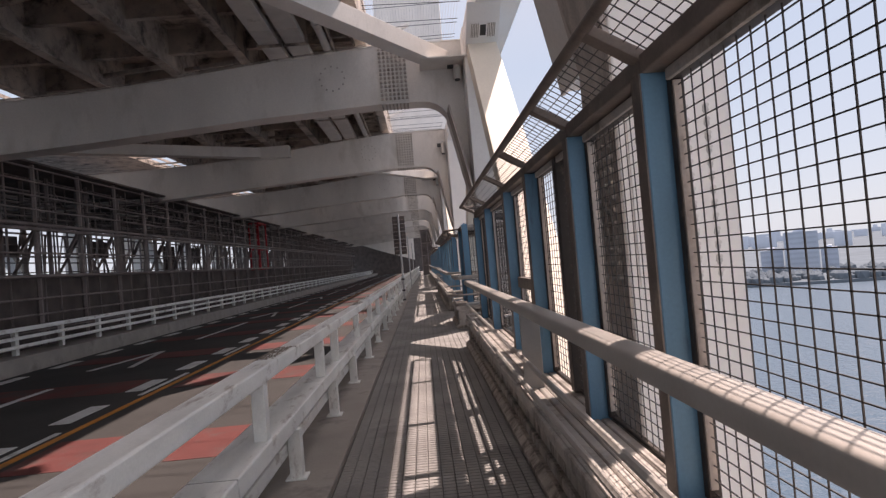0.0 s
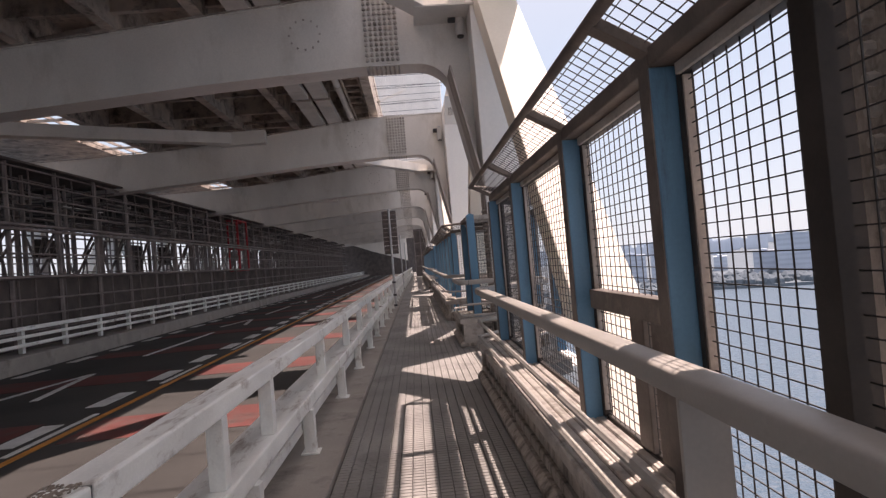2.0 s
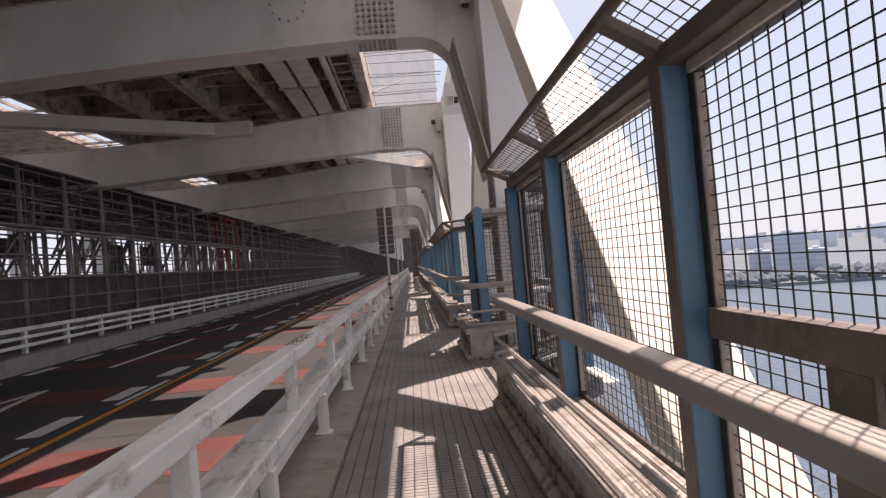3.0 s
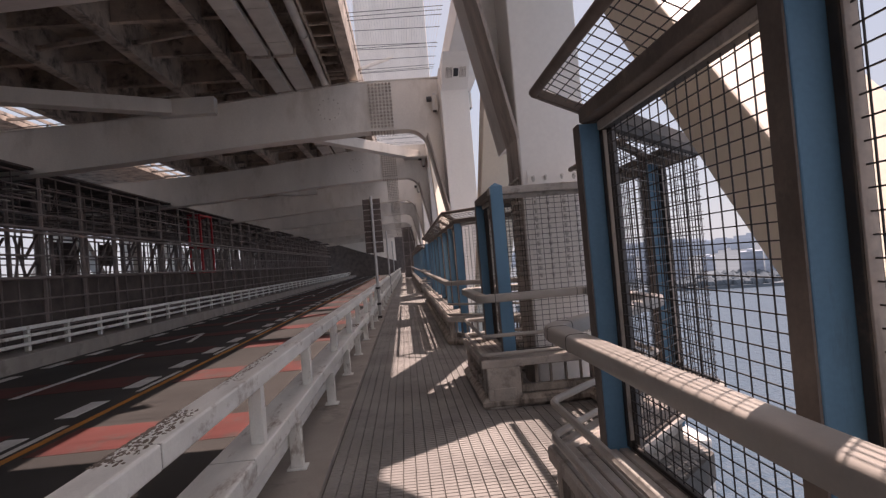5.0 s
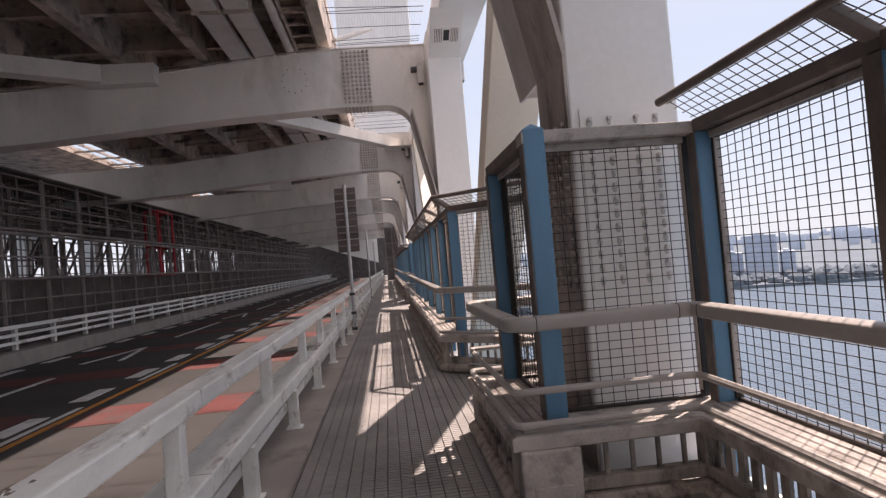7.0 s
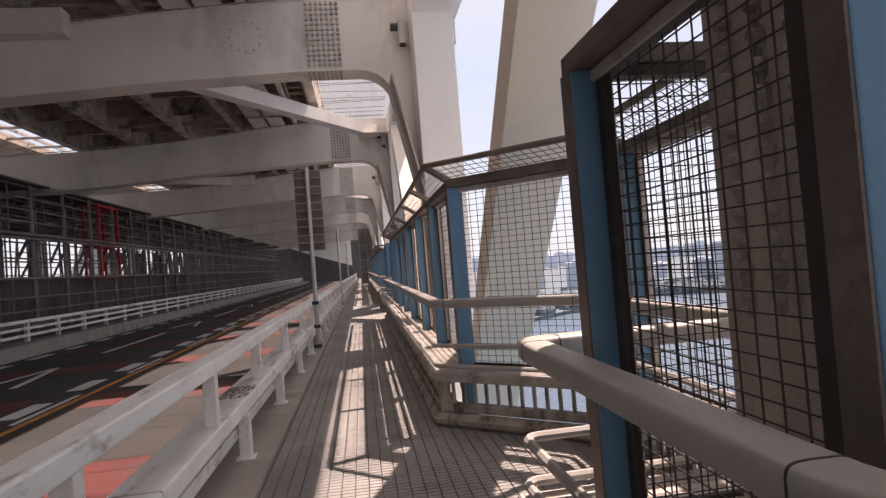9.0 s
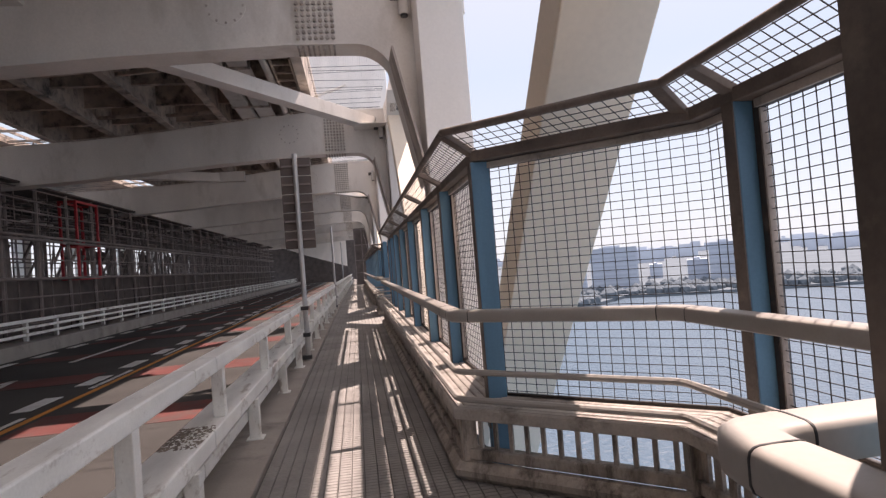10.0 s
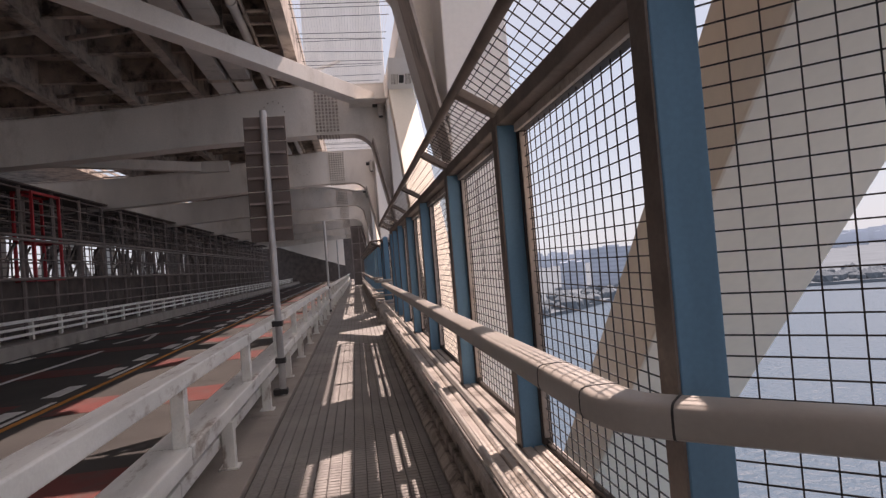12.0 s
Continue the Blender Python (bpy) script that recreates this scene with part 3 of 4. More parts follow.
def fence_bay(a, b, canopy=True, post=True, mullion=None, transom=None, back=0.0, px=0.0, tall=0.0, start=0.104, more=0.0, c0=0.0, c1=0.0, sides=(True, True), beam=None, cap=False):
    """A bay of the fence from a to b (x, y of the posts' inner faces)."""
    global fence_count
    fence_count += 1
    lift = 0.003 * (fence_count % 3)
    f = thing("fence_bay", "wire mesh fence bay with blue post and sloping mesh canopy" if canopy else "wire mesh fence bay with blue post and brown frame", "fence", "fence bays")
    a, b = Vector((*a, 0)), Vector((*b, 0))
    d = (b - a).normalized()
    n = Vector((-d.y, d.x, 0))      # towards the walkway
    L = (b - a).length
    m = Matrix((d, n, Vector((0, 0, 1)))).transposed().to_4x4()
    m.translation = a
    f.matrix_world = m
    if post:
        bm = B()
        square = m.to_3x3().inverted().to_4x4()     # posts stand square to the bridge
        box(bm, px, px + 0.145, back, back + 0.10, FLOOR_Z, Z1 + 0.002 + tall, 0.006, square)
        if cap:
            tip = square @ Vector((px + 0.0725, back + 0.05, Z1 + tall + 0.045))
            rim = [bm.verts.new(square @ Vector((px + x, back + y, Z1 + tall))) for x, y in ((0, 0), (0.145, 0), (0.145, 0.10), (0, 0.10))]
            top = bm.verts.new(tip)
            for i in range(4):
                bm.faces.new((rim[i], rim[(i + 1) % 4], top))
        post_ob = part("post", bm, BLUE, f)
        # brown strip puts shade into the colour of the post's inner face
        bm = B()
        box(bm, px - 0.008, px, back + 0.004, back + 0.10, FLOOR_Z + 0.3, Z1, 0.0, square)
        part("shade_strip", bm, BROWN, post_ob, "brown strip that paints shade on the post's inner face")
    bm = B()
    box(bm, 0.012 if sides[0] else -0.06, L + (0.012 if sides[1] else 0.06), -0.165, -0.003, Z1 + lift, Z1 + 0.085 + lift, 0.008)
    part("top_beam", bm, beam or BROWN, f)
    F0, F1 = -0.165, -0.108         # the mesh frame stands behind the posts' faces
    u0, u1 = start + 0.044, L - 0.046 + more
    bm = B()
    for x in [u for u, on in zip((u0 - 0.022, u1 + 0.022), sides) if on]:
        box(bm, x - 0.022, x + 0.022, F0, F1, Z0, Z1 - 0.002, 0.004)
    box(bm, u0, u1, F0 + 0.014, F1 - 0.014, Z0 - 0.008, Z0 + 0.014, 0.004)
    box(bm, u0, u1, F0, F1, Z1 - 0.047, Z1 - 0.002, 0.004)
    if mullion:
        box(bm, mullion - 0.05, mullion + 0.05, F0 - 0.004, F1 + 0.03, Z0, Z1 - 0.004, 0.004)
    frame_ob = part("mesh_frame", bm, DARKBROWN, f)
    # beige strip: light on the frame's top bar, put into its colour
    bm = B()
    box(bm, u0, u1, F1 + 0.001, F1 + 0.022, Z1 - 0.05, Z1 - 0.002, 0.003)
    part("lit_trim", bm, SILL, frame_ob)
    # strips lighter than the frame paint the light on its sides
    for x0, on in ((u0 - 0.001, sides[0]), (u1 - 0.010, sides[1])):
        if on:
            bm = B(); box(bm, x0, x0 + 0.011, F0 + 0.012, F1 - 0.006, Z0 + 0.045, Z1 - 0.052, 0.002); part("lit_trim", bm, SOOT_SHADE, frame_ob)
    if transom:
        bm = B(); box(bm, u0, u1, F0 - 0.004, F1 + 0.03, transom - 0.07, transom + 0.05, 0.006); part("transom", bm, BROWN, f)
    bm = B()
    wires(bm, (u0, -0.135, Z0), (u1 - u0, 0, 0), (0, 0, Z1 - Z0 - 0.045), max(2, round((u1 - u0) / CELL_U)), round((Z1 - Z0) / CELL_V), 0.0023)
    part("wire_mesh", bm, WIRE, frame_ob)
    if canopy:
        t = Vector((0, -TIP[0], TIP[1]))
        s = Vector((0, -0.03, Z1 + 0.075))
        bm = B(); tube(bm, (c0, t.y, t.z), (L + c1, t.y, t.z), 0.03, 10); part("canopy_tube", bm, BROWN, f, smooth=True)
        bm = B(); bar(bm, s + Vector((0.05, 0, 0)), t + Vector((0.05 + c0, 0, 0)), 0.09, 0.05, bevel=0.005); part("canopy_arm", bm, BROWN, f)
        bm = B()
        wires(bm, s + Vector((0.1, 0.02, 0.01)), (L - 0.12, 0, 0), t - s - Vector((-(c0 + c1) / 2, 0.04, 0.01)), max(2, round((L - 0.12) / CELL_U)), 4)
        part("canopy_mesh", bm, WIRE, f)
    return f


POSTS = [-3.2, -1.3, 0.65, 2.45, 3.73, 5.30, 6.73, 8.80, 10.56]
for a, b in zip(POSTS, POSTS[1:]):
    fence_bay((FENCE_X, a), (FENCE_X, b), mullion=0.75 if a == 3.73 else None, transom=1.24 if a == 5.30 else None, c1=0.09 if a == 8.80 else 0.0)
def bay_round(y0):
    """The fence round one truss node: out into a bay, round the column's box, and back."""
    s = y0 - NODE
    P = [(FENCE_X, 10.56 + s), (BAY_X, BEND_0 + s), (BAY_X, 12.42 + s), (BAY_X, 13.95 + s)]
    Q = [(BAY_X, 15.42 + s), (BAY_X, 17.37 + s), (BAY_X, BEND_1 + s), (FENCE_X, 18.88 + s)]
    fence_bay(P[0], P[1], start=0.05, more=0.102, c0=-0.09, c1=-0.09, sides=(True, False))
    fence_bay(P[1], P[2], post=False, start=-0.10, c0=0.09, sides=(False, True)), fence_bay(P[2], P[3])
    fence_bay((BAY_X + 0.12, 13.95 + s), (FENCE_X, 13.95 + s), canopy=False, back=-0.03, px=-0.12, beam=SILL)
    fence_bay((FENCE_X, 13.95 + s), (FENCE_X, 15.42 + s), canopy=False, tall=0.095, cap=True)
    fence_bay((FENCE_X, 15.42 + s), (BAY_X, 15.42 + s), canopy=False, back=-0.10)
    fence_bay(Q[0], Q[1]), fence_bay(Q[1], Q[2], more=0.102, c1=-0.09, sides=(True, False))
    fence_bay(Q[2], Q[3], post=False, start=-0.10, c0=0.09, c1=0.09, sides=(False, True))


bay_round(NODE)
AFTER = [18.88, 20.60, 22.42, 24.6, 26.6, 28.5, 30.0, 31.06]
for a, b in zip(AFTER, AFTER[1:]):
    fence_bay((FENCE_X, a), (FENCE_X, b), c0=-0.09 if a == 18.88 else 0.0, c1=0.09 if b == 31.06 else 0.0)
bay_round(NODE + 2 * PITCH)
y = 39.4
while y < 72:
    fence_bay((FENCE_X, y), (FENCE_X, y + 2.0))
    y += 2.0

# ---------------------------------------------------------------- handrail, tubes and parapet along the fence
def along(points, k):
    """The line points, moved k to the left of its way."""
    pts = [Vector((*p, 0)) for p in points]
    out = []
    for i, p in enumerate(pts):
        ds = []
        if i:
            ds.append((p - pts[i - 1]).normalized())
        if i < len(pts) - 1:
            ds.append((pts[i + 1] - p).normalized())
        ns = [Vector((-d.y, d.x, 0)) for d in ds]
        n = sum(ns, Vector())
        n = n / max(1e-6, n.dot(ns[0]))
        out.append(p + n * k)
    return out


def rounded(pts, r):
    """The same line with its corners turned in short arcs that begin r before each corner."""
    out = [pts[0]]
    for a, p, b in zip(pts, pts[1:], pts[2:]):
        u, v = (a - p).normalized(), (b - p).normalized()
        k = min(r, (a - p).length * 0.45, (b - p).length * 0.45)
        for i in range(5):
            t = i / 4
            out.append(p + u * k * (1 - t) ** 2 + v * k * t ** 2)
    return out + [pts[-1]]


def run(parent, name, points, k, z, w, h, mat, bevel, label="", turn=0.0, domed=False):
    """One bar along the line, k to the left, as a swept profile; turn rounds its corners, domed rounds its upper side."""
    mid = along(points, k)
    if turn:
        mid = rounded(mid, turn)
    flat = [(p.x, p.y) for p in mid]
    a, b = along(flat, -w / 2), along(flat, w / 2)
    bm = B()
    rings = []
    c = bevel
    prof = [(c, 0), (w - c, 0), (w, c), (w, h - c), (w - c, h), (c, h), (0, h - c), (0, c)]
    if domed:
        prof = [(0.022, 0), (w - 0.022, 0), (w - 0.006, 0.008), (w, 0.024)]
        prof += [(w / 2 + w / 2 * math.copysign(abs(math.cos(q)) ** 0.42, math.cos(q)), 0.045 + (h - 0.045) * math.sin(q) ** 0.42) for q in [radians(x) for x in range(8, 180, 20)]]
        prof += [(0, 0.024), (0.006, 0.008)]
    for p, q in zip(a, b):
        e = (q - p) / w
        rings.append([bm.verts.new(p + e * u + Vector((0, 0, z + v))) for u, v in prof])
    n = len(prof)
    for r, s in zip(rings, rings[1:]):
        for i in range(n):
            bm.faces.new((r[i], r[(i + 1) % n], s[(i + 1) % n], s[i]))
    bm.faces.new(rings[0]), bm.faces.new(rings[-1][::-1])
    return part(name, bm, mat, parent, label, smooth=domed)


def parapet(line):
    h = thing("handrail", "beige aluminium handrail on a flat bracket with thin tubes below", "handrail", "handrails")
    run(h, "rail", line, 0.22, 1.07, 0.125, 0.09, RAIL_BEIGE, 0.032, "wide beige handrail", 0.10, True)
    run(h, "middle_tube", line, 0.255, 0.685, 0.042, 0.042, RAIL_BEIGE, 0.013, "", 0.07)
    run(h, "lower_tube", line, 0.265, 0.485, 0.042, 0.042, RAIL_BEIGE, 0.013, "", 0.07)
    ins = along(line, 0.22)
    for i, p in enumerate(ins[1:-1], 1):
        for q, far in ((ins[i - 1], 0.13), (ins[i + 1], 0.13), (ins[i - 1], 0.50 if i % 8 == 1 else 0.0), (ins[i + 1], 0.50 if i % 8 == 0 else 0.0)):
            if far:
                g = (q - p).normalized()
                c = p + g * far
                run(h, "seam", [(c.x, c.y), (c.x + g.x * 0.006, c.y + g.y * 0.006)], 0.0, 1.068, 0.1275, 0.0935, DARK, 0.03, "", 0.0, True)
    for a, b in zip(ins, ins[1:]):
        d = b - a
        L = d.length
        if L < 6:
            continue
        d.normalize()
        m = Matrix((d, Vector((-d.y, d.x, 0)), Vector((0, 0, 1)))).transposed().to_4x4()
        bm = B()
        box(bm, -0.012, 0.012, -0.13, 0.03, 0.44, 1.075, 0.004)
        me = data("bracket", bm, RAIL_BEIGE)
        if a.y < 4.75 < b.y:
            o = new("bracket", me); o.parent = h
            mm = m.copy(); mm.translation = a + d * (4.75 - a.y); o.matrix_local = mm
    p = thing("parapet", "dusty beige slatted parapet with a broad sill and rounded foot", "parapet", "parapets", "structure")
    for q in range(-3, 4):
        run(p, "sill_board", line, 0.045 + q * 0.068, 0.405, 0.062, 0.045, SILL, 0.008)
    run(p, "sill_lip", line, 0.285, 0.36, 0.03, 0.085, SILL, 0.008)
    run(p, "bottom_rail", line, 0.20, 0.06, 0.10, 0.08, GRIMY, 0.01)
    run(p, "foot", line, 0.25, FLOOR_Z - 0.01, 0.15, 0.14, GRIMY, 0.05, "rounded foot rail")
    ins = along(line, 0.20)
    bm = B()
    box(bm, -0.055, 0.055, -0.055, 0.055, FLOOR_Z, 0.40, 0.006)
    corner = data("corner_post", bm, GRIMY)
    for v in ins[1:-1]:
        o = new("corner_post", corner); o.parent = p; o.location = v
    for i, (a, b) in enumerate(zip(ins, ins[1:])):
        d = b - a
        L = d.length
        d.normalize()
        closed = L > 6
        across = abs(d.x) > 0.9                                 # the short fronts of the column's box
        aslant = 0.3 < abs(d.x) < 0.9
        st = 0.17 if across else 0.125
        nn = int(L / st)
        m = Matrix((d, Vector((-d.y, d.x, 0)), Vector((0, 0, 1)))).transposed().to_4x4()
        w = 0.0605 if closed else 0.013 if across else 0.015 if aslant else 0.034
        bm = B()
        box(bm, -w, w, -0.012, 0.012, 0.14, 0.405)
        me = data("slat", bm, GRIMY)
        for k in range(nn):
            o = new("slat", me)
            o.parent = p
            mm = m.copy(); mm.translation = a + d * (st * (k + 0.5) + (L - nn * st) / 2)
            o.matrix_local = mm
    return h


def node_line(s):
    return [(FENCE_X, 10.62 + s), (BAY_X, BEND_0 + s), (BAY_X, 13.95 + s), (FENCE_X, 13.95 + s), (FENCE_X, 15.32 + s), (BAY_X, 15.32 + s), (BAY_X, BEND_1 + s), (FENCE_X, 18.88 + s)]


parapet([(FENCE_X, -3.0), *node_line(0), *node_line(2 * PITCH), (FENCE_X, 72.0)])
for s in (0, 2 * PITCH):
    for y in (13.95 - 0.14, 15.42 + 0.14):
        pier = thing("corner_pier", "dusty beige square pier at the parapet's corner", "pier", "corner piers", "structure")
        pier.location = (0.93, y + s, 0)
        bm = B(); box(bm, -0.185, 0.185, -0.17, 0.17, FLOOR_Z - 0.01, 0.36, 0.015); part("block", bm, SILL, pier)
        for q in (-1, 1):
            bm = B(); box(bm, -0.12, 0.12, q * 0.17 - 0.006, q * 0.17 + 0.006, 0.0, 0.14, 0.004); part("panel", bm, SILL, pier)
# the gate in the fence
gate = thing("fence_gate", "brown steel gate leaf set under the fence's transom", "gate")
for y0, y1 in ((5.42, 5.80), (5.90, 6.08)):
    bm = B(); box(bm, 1.105, 1.155, y0, y1, 0.47, 1.165, 0.006); part("leaf", bm, BROWN, gate)

# ---------------------------------------------------------------- scaffolding in the middle of the bridge
SX = -11.0
scaf = thing("scaffold", "dark tube scaffold with sheeting along the middle of the bridge", "scaffold")
for k in range(44):
    y = 17.1 - 2.2 * 9 + k * 2.2
    for dx in (0, -1.0):
        bm = B(); tube(bm, (SX + dx, y, -0.3), (SX + dx, y, 5.3), 0.07, 6); part("standard", bm, SCAFFOLD, scaf)
    for q in range(1, 3):
        bm = B(); tube(bm, (SX - 0.3, y + q * 0.73, -0.3), (SX - 0.3, y + q * 0.73, 5.3), 0.028, 5); part("tube", bm, SCAFFOLD, scaf)
    bm = B(); bar(bm, (SX - 0.5, y, 2.75), (SX - 0.5, y + 0.7, 3.5), 0.07, 0.07); part("brace", bm, SCAFFOLD, scaf)
for k in range(125):
    y = -2.4 + k * 0.78
    bm = B(); tube(bm, (SX - 1.9, y, 1.2), (SX - 1.9, y, 5.3), 0.035 if k % 4 else 0.09, 5); part("tube", bm, SCAFFOLD, scaf)
    if k % 3 == 0:
        bm = B(); tube(bm, (SX - 1.95, y, 2.0), (SX - 1.95, y + 1.5, 3.5), 0.05, 5); part("brace", bm, SCAFFOLD, scaf)
for z in (2.3, 2.62, 2.95, 3.2):
    bm = B(); tube(bm, (SX - 1.85, -4, z), (SX - 1.85, 95, z), 0.022, 5); part("ledger", bm, SCAFFOLD, scaf)
for dx in (0.05, -1.05):
    for z in (0.55, 1.0, 1.45, 2.05, 2.75, 3.45, 3.6, 4.0, 4.4, 4.8, 5.2):
        bm = B(); tube(bm, (SX + dx, -4, z), (SX + dx, 95, z), 0.03, 6); part("ledger", bm, SCAFFOLD, scaf)
rng = random.Random(21)
for k in range(60):
    y = -4 + k * 1.65
    if rng.random() < 0.42:
        z0 = rng.choice((2.0, 2.0, 2.6, 2.9))
        bm = B(); box(bm, SX - 2.4, SX - 2.37, y, y + rng.uniform(0.7, 1.6), z0, 3.55); part("sheeting", bm, SHEET, scaf)
    for q in range(2):
        a = y + rng.random() * 1.6
        bm = B(); tube(bm, (SX - 2.0, a, 2.0), (SX - 2.0, a + rng.uniform(-0.9, 0.9), 3.6), rng.uniform(0.025, 0.055), 5); part("brace", bm, SCAFFOLD, scaf)
for z in (3.42, 3.56, 2.08):
    bm = B(); tube(bm, (SX + 0.16, -4, z), (SX + 0.16, 95, z), 0.05, 6); part("ledger", bm, SCAFFOLD, scaf)
bm = B(); box(bm, SX - 0.6, SX - 0.58, -4, 95, -0.3, 2.05); part("sheeting", bm, SHEET, scaf, "dark sheeting below")
rng = random.Random(8)
for k in range(90):
    x, y = SX - rng.uniform(0.2, 6.0), rng.uniform(2, 80)
    z = rng.uniform(3.5 + 0.18 * (SX - x), 5.2)
    bm = B(); tube(bm, (x, y, z), (x + rng.uniform(-0.3, 0.3), y + rng.uniform(4, 14), z + rng.uniform(-0.15, 0.15)), 0.032, 5); part("tube", bm, SCAFFOLD, scaf)
for k in range(130):
    y, z = rng.uniform(4, 80), rng.uniform(3.5, 5.2)
    bm = B(); tube(bm, (SX + 0.1, y, z), (SX - 6.0, y + rng.uniform(-0.6, 0.6), max(4.6, z)), 0.03, 5); part("tube", bm, SCAFFOLD, scaf)
for k in range(60):
    x, y = SX - rng.uniform(0.6, 6.0), rng.uniform(4, 70)
    bm = B(); bar(bm, (x, y, 3.5 + 0.18 * (SX - x)), (x, y + rng.uniform(-1.4, 1.4), 5.3), 0.05, 0.05, up=(1, 0, 0)); part("brace", bm, SCAFFOLD, scaf)
for k in range(40):
    x, y, z = SX - rng.uniform(0.3, 4.0), rng.uniform(4, 75), rng.choice((4.25, 4.5, 4.85))
    bm = B(); box(bm, x - 0.12, x + 0.12, y, y + rng.uniform(2, 4), z, z + 0.04); part("board", bm, RAIL_BEIGE, scaf, "scaffold board")
bm = B(); box(bm, SX - 7.0, SX - 6.98, -4, 95, 4.75, 5.3); part("sheeting", bm, SHEET, scaf, "dark sheeting above")
bm = B(); box(bm, SX - 8, SX + 0.2, -4, 95, 5.3, 5.36); part("platform", bm, SHEET, scaf, "hanging work platform")
bm = B()
for x in (-11.5, -10.9):
    for y in (39.7, 41.6):
        bar(bm, (x, y, 2.0), (x, y, 5.2), 0.09, 0.09, up=(0, 1, 0))
for z in (2.05, 3.4, 5.15):
    for x in (-11.5, -10.9):
        bar(bm, (x, 39.7, z), (x, 41.6, z), 0.09, 0.09)
    for y in (39.7, 41.6):
        bar(bm, (-11.5, y, z), (-10.9, y, z), 0.09, 0.09)
part("red_frame", bm, RED_STEEL, scaf, "red painted ladder frame")

# ---------------------------------------------------------------- the far truss beyond the scaffold
for k in range(-1, 9):
    bm = B(); box(bm, -27.0, -26.1, NODE + PITCH * k - 0.4, NODE + PITCH * k + 0.5, -3, 9.3); solid("truss_column", bm, CREAM_STEEL, "cream truss column on the far side of the bridge", "column", "far truss columns", "structure")
for k in range(-1, 9):
    for sg in (-1, 1):
        bm = B(); bar(bm, (-26.5, NODE + 2 * PITCH * k, 7.6), (-26.5, NODE + 2 * PITCH * k + sg * PITCH, -3.7), 0.8, 0.5); solid("truss_diagonal", bm, CREAM_STEEL, "cream truss diagonal on the far side of the bridge", "truss member", "far truss diagonals", "structure")
bm = B(); box(bm, -27, KERB_X - 1.2, NEAR_END, FAR_END, -0.7, -0.3); solid("far_carriageway", bm, ASPHALT, "dark far carriageway behind the scaffold", "road", kind="structure")

# ---------------------------------------------------------------- water, shore, buildings
WATER_Z = -50.0
m = bpy.data.materials.new("bay water"); m.use_nodes = True
n, l = m.node_tree.nodes, m.node_tree.links
b = n["Principled BSDF"]
b.inputs["Base Color"].default_value = (0.06, 0.105, 0.15, 1); b.inputs["Roughness"].default_value = 0.42; b.inputs["Specular IOR Level"].default_value = 0.2
tx = n.new("ShaderNodeTexNoise"); tx.inputs["Scale"].default_value = 0.45; tx.inputs["Detail"].default_value = 9
geo = n.new("ShaderNodeNewGeometry"); l.new(geo.outputs["Position"], tx.inputs["Vector"])
bp = n.new("ShaderNodeBump"); bp.inputs["Strength"].default_value = 0.6; bp.inputs["Distance"].default_value = 2.0
l.new(tx.outputs["Fac"], bp.inputs["Height"]); l.new(bp.outputs["Normal"], b.inputs["Normal"])
WATER = m
bm = B(); bmesh.ops.create_grid(bm, x_segments=2, y_segments=2, size=4500, matrix=Matrix.Translation((0, 0, WATER_Z)))
solid("bay_water", bm, WATER, "grey-blue rippled bay water far below the bridge", "water", kind="structure")


def far_place(az, dist):
    return dist * math.sin(radians(az)), dist * math.cos(radians(az))


bm = B()
rim = [(10, 470), (16, 470), (20, 520), (25, 640), (32, 640), (38, 660), (46, 700), (60, 900), (75, 1300)]
a = [bm.verts.new((*far_place(az, d), WATER_Z + 3)) for az, d in rim]
b = [bm.verts.new((*far_place(az, 3800), -20.0)) for az, d in rim]
c = [bm.verts.new((*far_place(az, d), WATER_Z - 1)) for az, d in rim]
for i in range(len(rim) - 1):
    bm.faces.new((a[i], a[i + 1], b[i + 1], b[i])), bm.faces.new((c[i], c[i + 1], a[i + 1], a[i]))
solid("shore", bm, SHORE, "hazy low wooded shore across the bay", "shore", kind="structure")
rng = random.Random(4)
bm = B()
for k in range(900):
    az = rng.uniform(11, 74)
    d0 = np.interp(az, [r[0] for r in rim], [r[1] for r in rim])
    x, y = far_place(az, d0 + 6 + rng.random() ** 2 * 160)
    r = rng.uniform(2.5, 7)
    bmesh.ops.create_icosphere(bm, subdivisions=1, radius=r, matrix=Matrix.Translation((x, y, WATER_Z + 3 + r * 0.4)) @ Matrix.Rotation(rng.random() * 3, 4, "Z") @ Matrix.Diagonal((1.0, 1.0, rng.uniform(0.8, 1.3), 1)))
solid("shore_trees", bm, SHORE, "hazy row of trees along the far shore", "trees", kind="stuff")


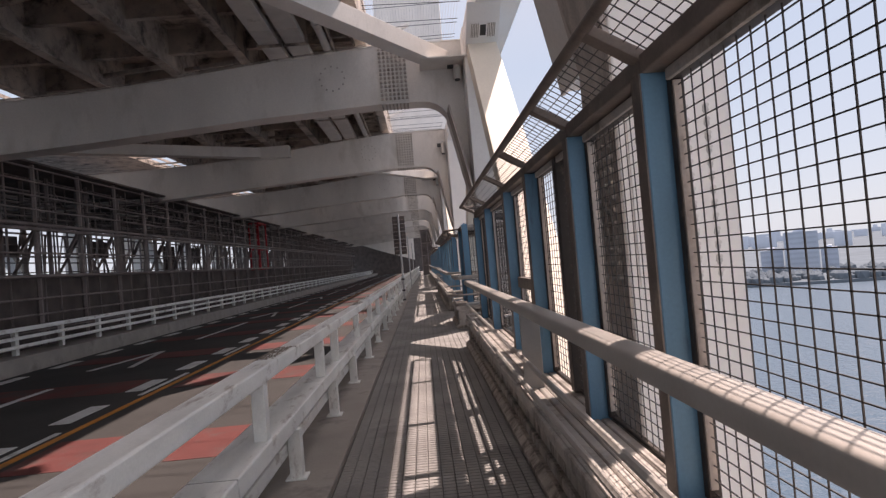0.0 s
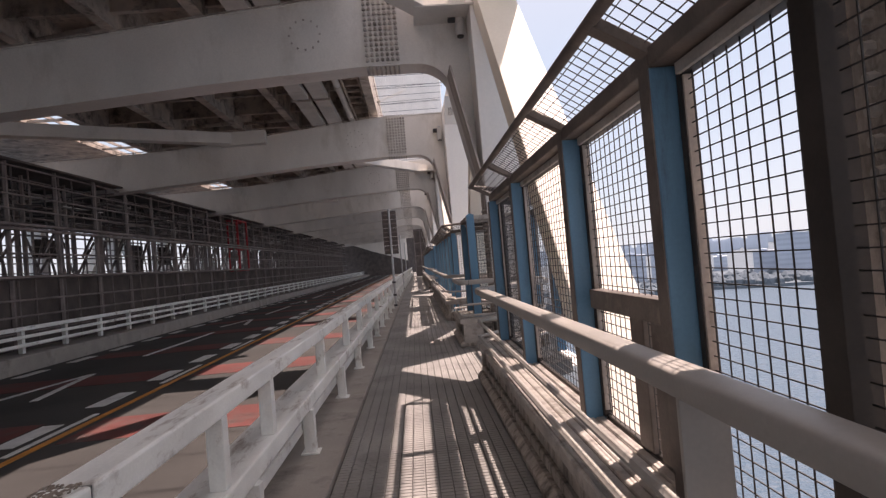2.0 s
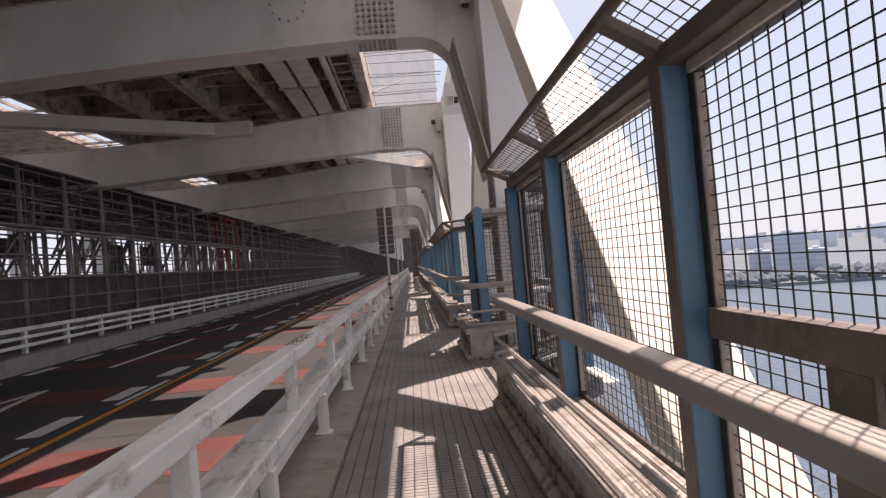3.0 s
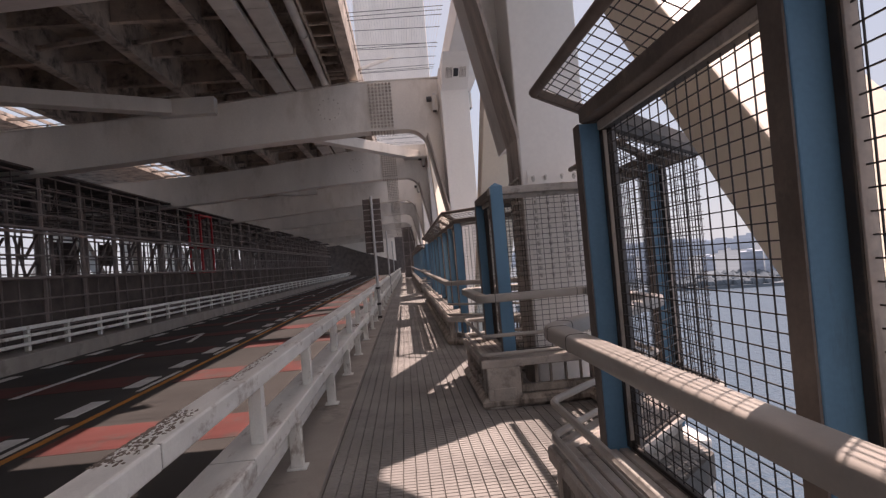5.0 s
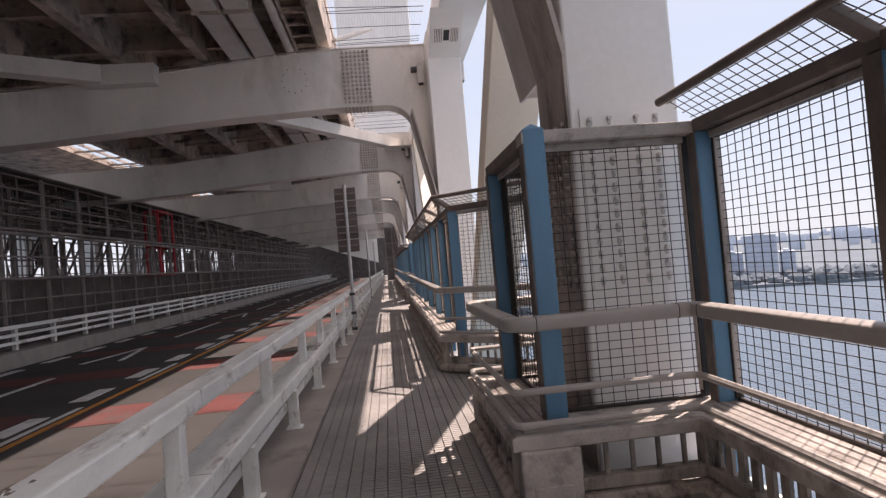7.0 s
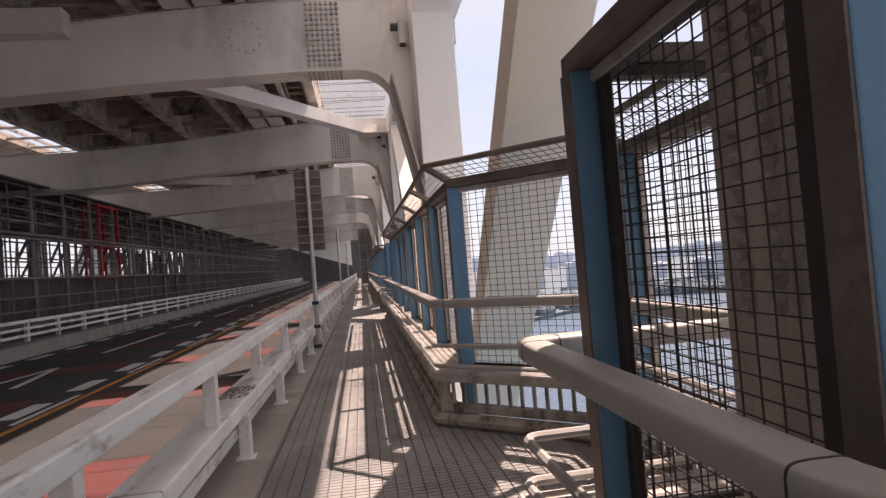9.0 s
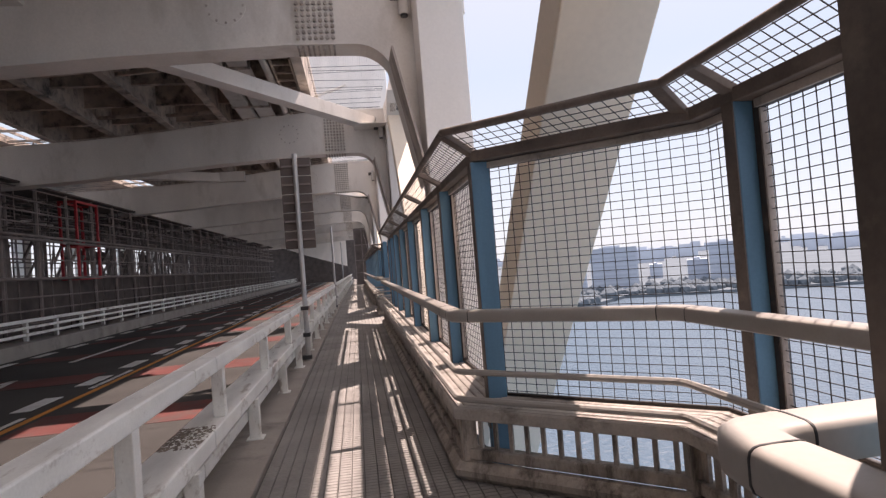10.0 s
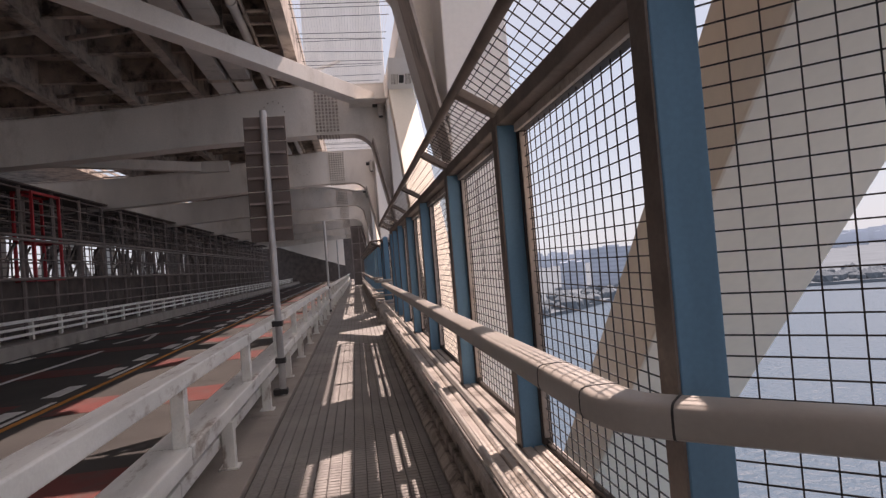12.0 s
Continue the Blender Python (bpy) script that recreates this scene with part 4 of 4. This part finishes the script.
def block(az0, az1, dist, top, depth=40, floors=8):
    """A far building between two bearings, its roof at the angle top (degrees) from the eye."""
    x0, y0 = far_place(az0, dist)
    x1, y1 = far_place(az1, dist)
    z1 = 1.5 + dist * math.tan(radians(top))
    b = thing("far_building", "pale hazy block of flats across the water", "building", "far buildings")
    w = math.hypot(x1 - x0, y1 - y0)
    b.location = ((x0 + x1) / 2, (y0 + y1) / 2, WATER_Z + 2)
    b.rotation_euler = (0, 0, math.atan2(y1 - y0, x1 - x0))
    h = z1 - WATER_Z - 2
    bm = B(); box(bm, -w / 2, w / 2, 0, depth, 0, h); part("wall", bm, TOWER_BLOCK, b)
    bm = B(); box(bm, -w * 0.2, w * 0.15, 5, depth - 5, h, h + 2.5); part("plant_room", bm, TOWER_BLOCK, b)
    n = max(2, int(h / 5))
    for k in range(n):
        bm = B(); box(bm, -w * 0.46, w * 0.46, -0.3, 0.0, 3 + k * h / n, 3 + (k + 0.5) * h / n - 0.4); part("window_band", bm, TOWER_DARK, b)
    return b


for az0, az1, dist, top in ((32.4, 34.9, 720, -0.1), (30.6, 32.3, 760, -1.5), (35.0, 36.2, 760, -1.6), (22.2, 26.4, 700, 0.1), (19.5, 21.8, 760, -1.0), (27.5, 28.6, 900, -1.7), (14.0, 17.5, 800, -0.4)):
    block(az0, az1, dist, top)
bm = B()
for k in range(420):
    az, dist = rng.uniform(9, 76), rng.uniform(1500, 3500)
    x, y = far_place(az, dist)
    top = 1.5 + dist * math.tan(radians(-0.34 + 0.55 * rng.random() ** 5))
    w, dp = rng.uniform(12, 70), rng.uniform(10, 30)
    box(bm, -w / 2, w / 2, -dp / 2, dp / 2, WATER_Z + 2, max(WATER_Z + 8, top), 0.0, Matrix.Translation((x, y, 0)) @ Matrix.Rotation(radians(rng.uniform(-6, 6) - az), 4, "Z"))
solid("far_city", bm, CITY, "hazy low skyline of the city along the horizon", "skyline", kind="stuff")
# wall added below the bridge tower to close the deck; its dark colour paints shade
bm = B(); box(bm, -30, 1.2, 118, 119, -1, 9.3); solid("end_wall", bm, SHEET, "dark wall added to close the deck's far end", "wall", kind="structure")
bm = B(); prism(bm, [(-15.0, 6.85), (-13.0, 7.2), (-1.4, 6.5), (-1.4, 2.2), (-4.3, 3.2), (-7.8, 4.4), (-11.3, 5.8)], 112.0, 113.0)
solid("ramp_wall", bm, CREAM_STEEL, "pale side wall of a ramp rising at the deck's dark end", "wall", kind="structure")
# sign poles beside the guard rail
for y, top, plates in ((25.25, 3.70, True), (40.0, 3.45, False), (56.0, 3.5, False)):
    sp = thing("sign_pole", "galvanised pole with the backs of dark sign plates" if plates else "galvanised pole clamped to the guard rail", "sign pole", "sign poles")
    sp.location = (-0.90, y, 0)
    bm = B(); tube(bm, (0, 0, FLOOR_Z), (0, 0, top), 0.045, 12); pole = part("pole", bm, GALV, sp, smooth=True)
    for z in (0.02, 0.42, 0.90):
        bm = B(); box(bm, -0.12, 0.06, -0.06, 0.06, z - 0.035, z + 0.035, 0.008); part("clamp", bm, DARK, pole)
    if plates:
        for k in range(5):
            z = 1.98 + k * 0.335
            for sx in (-1, 1):
                bm = B(); box(bm, min(sx * 0.03, sx * 0.27), max(sx * 0.03, sx * 0.27), 0.05, 0.075, z, z + 0.318, 0.006); part("sign_plate", bm, SHEET, sp)
            bm = B(); box(bm, -0.25, 0.25, 0.0, 0.05, z + 0.15, z + 0.18); part("bracket", bm, SCAFFOLD, sp)

stair = thing("stair_tower", "dark brown steel stair enclosure where the walkway ends", "stair tower", kind="structure")
bm = B(); box(bm, 0.05, 1.6, 76.0, 79.0, FLOOR_Z, 5.8, 0.02); part("enclosure", bm, SHEET, stair)
for x in (0.03, 0.8, 1.6):
    bm = B(); box(bm, x - 0.05, x + 0.05, 75.9, 76.0, FLOOR_Z, 5.8); part("post", bm, SCAFFOLD, stair)
for z in (1.1, 2.4, 4.0, 5.6):
    bm = B(); box(bm, 0.08, 1.55, 75.92, 75.99, z, z + 0.1); part("rail", bm, SCAFFOLD, stair)

bt = thing("bridge_tower", "pale steel leg of the suspension tower rising ahead above the deck", "tower", kind="structure")
bm = B(); box(bm, -5.8, 8.0, 119.5, 126, 9.7, 120, 0.4); part("leg", bm, CREAM_STEEL, bt)
for x in (-3.2, 0.6, 4.6):
    bm = B(); box(bm, x - 0.25, x + 0.25, 119.2, 119.5, 9.7, 120); part("stiffener", bm, CREAM_STEEL, bt)
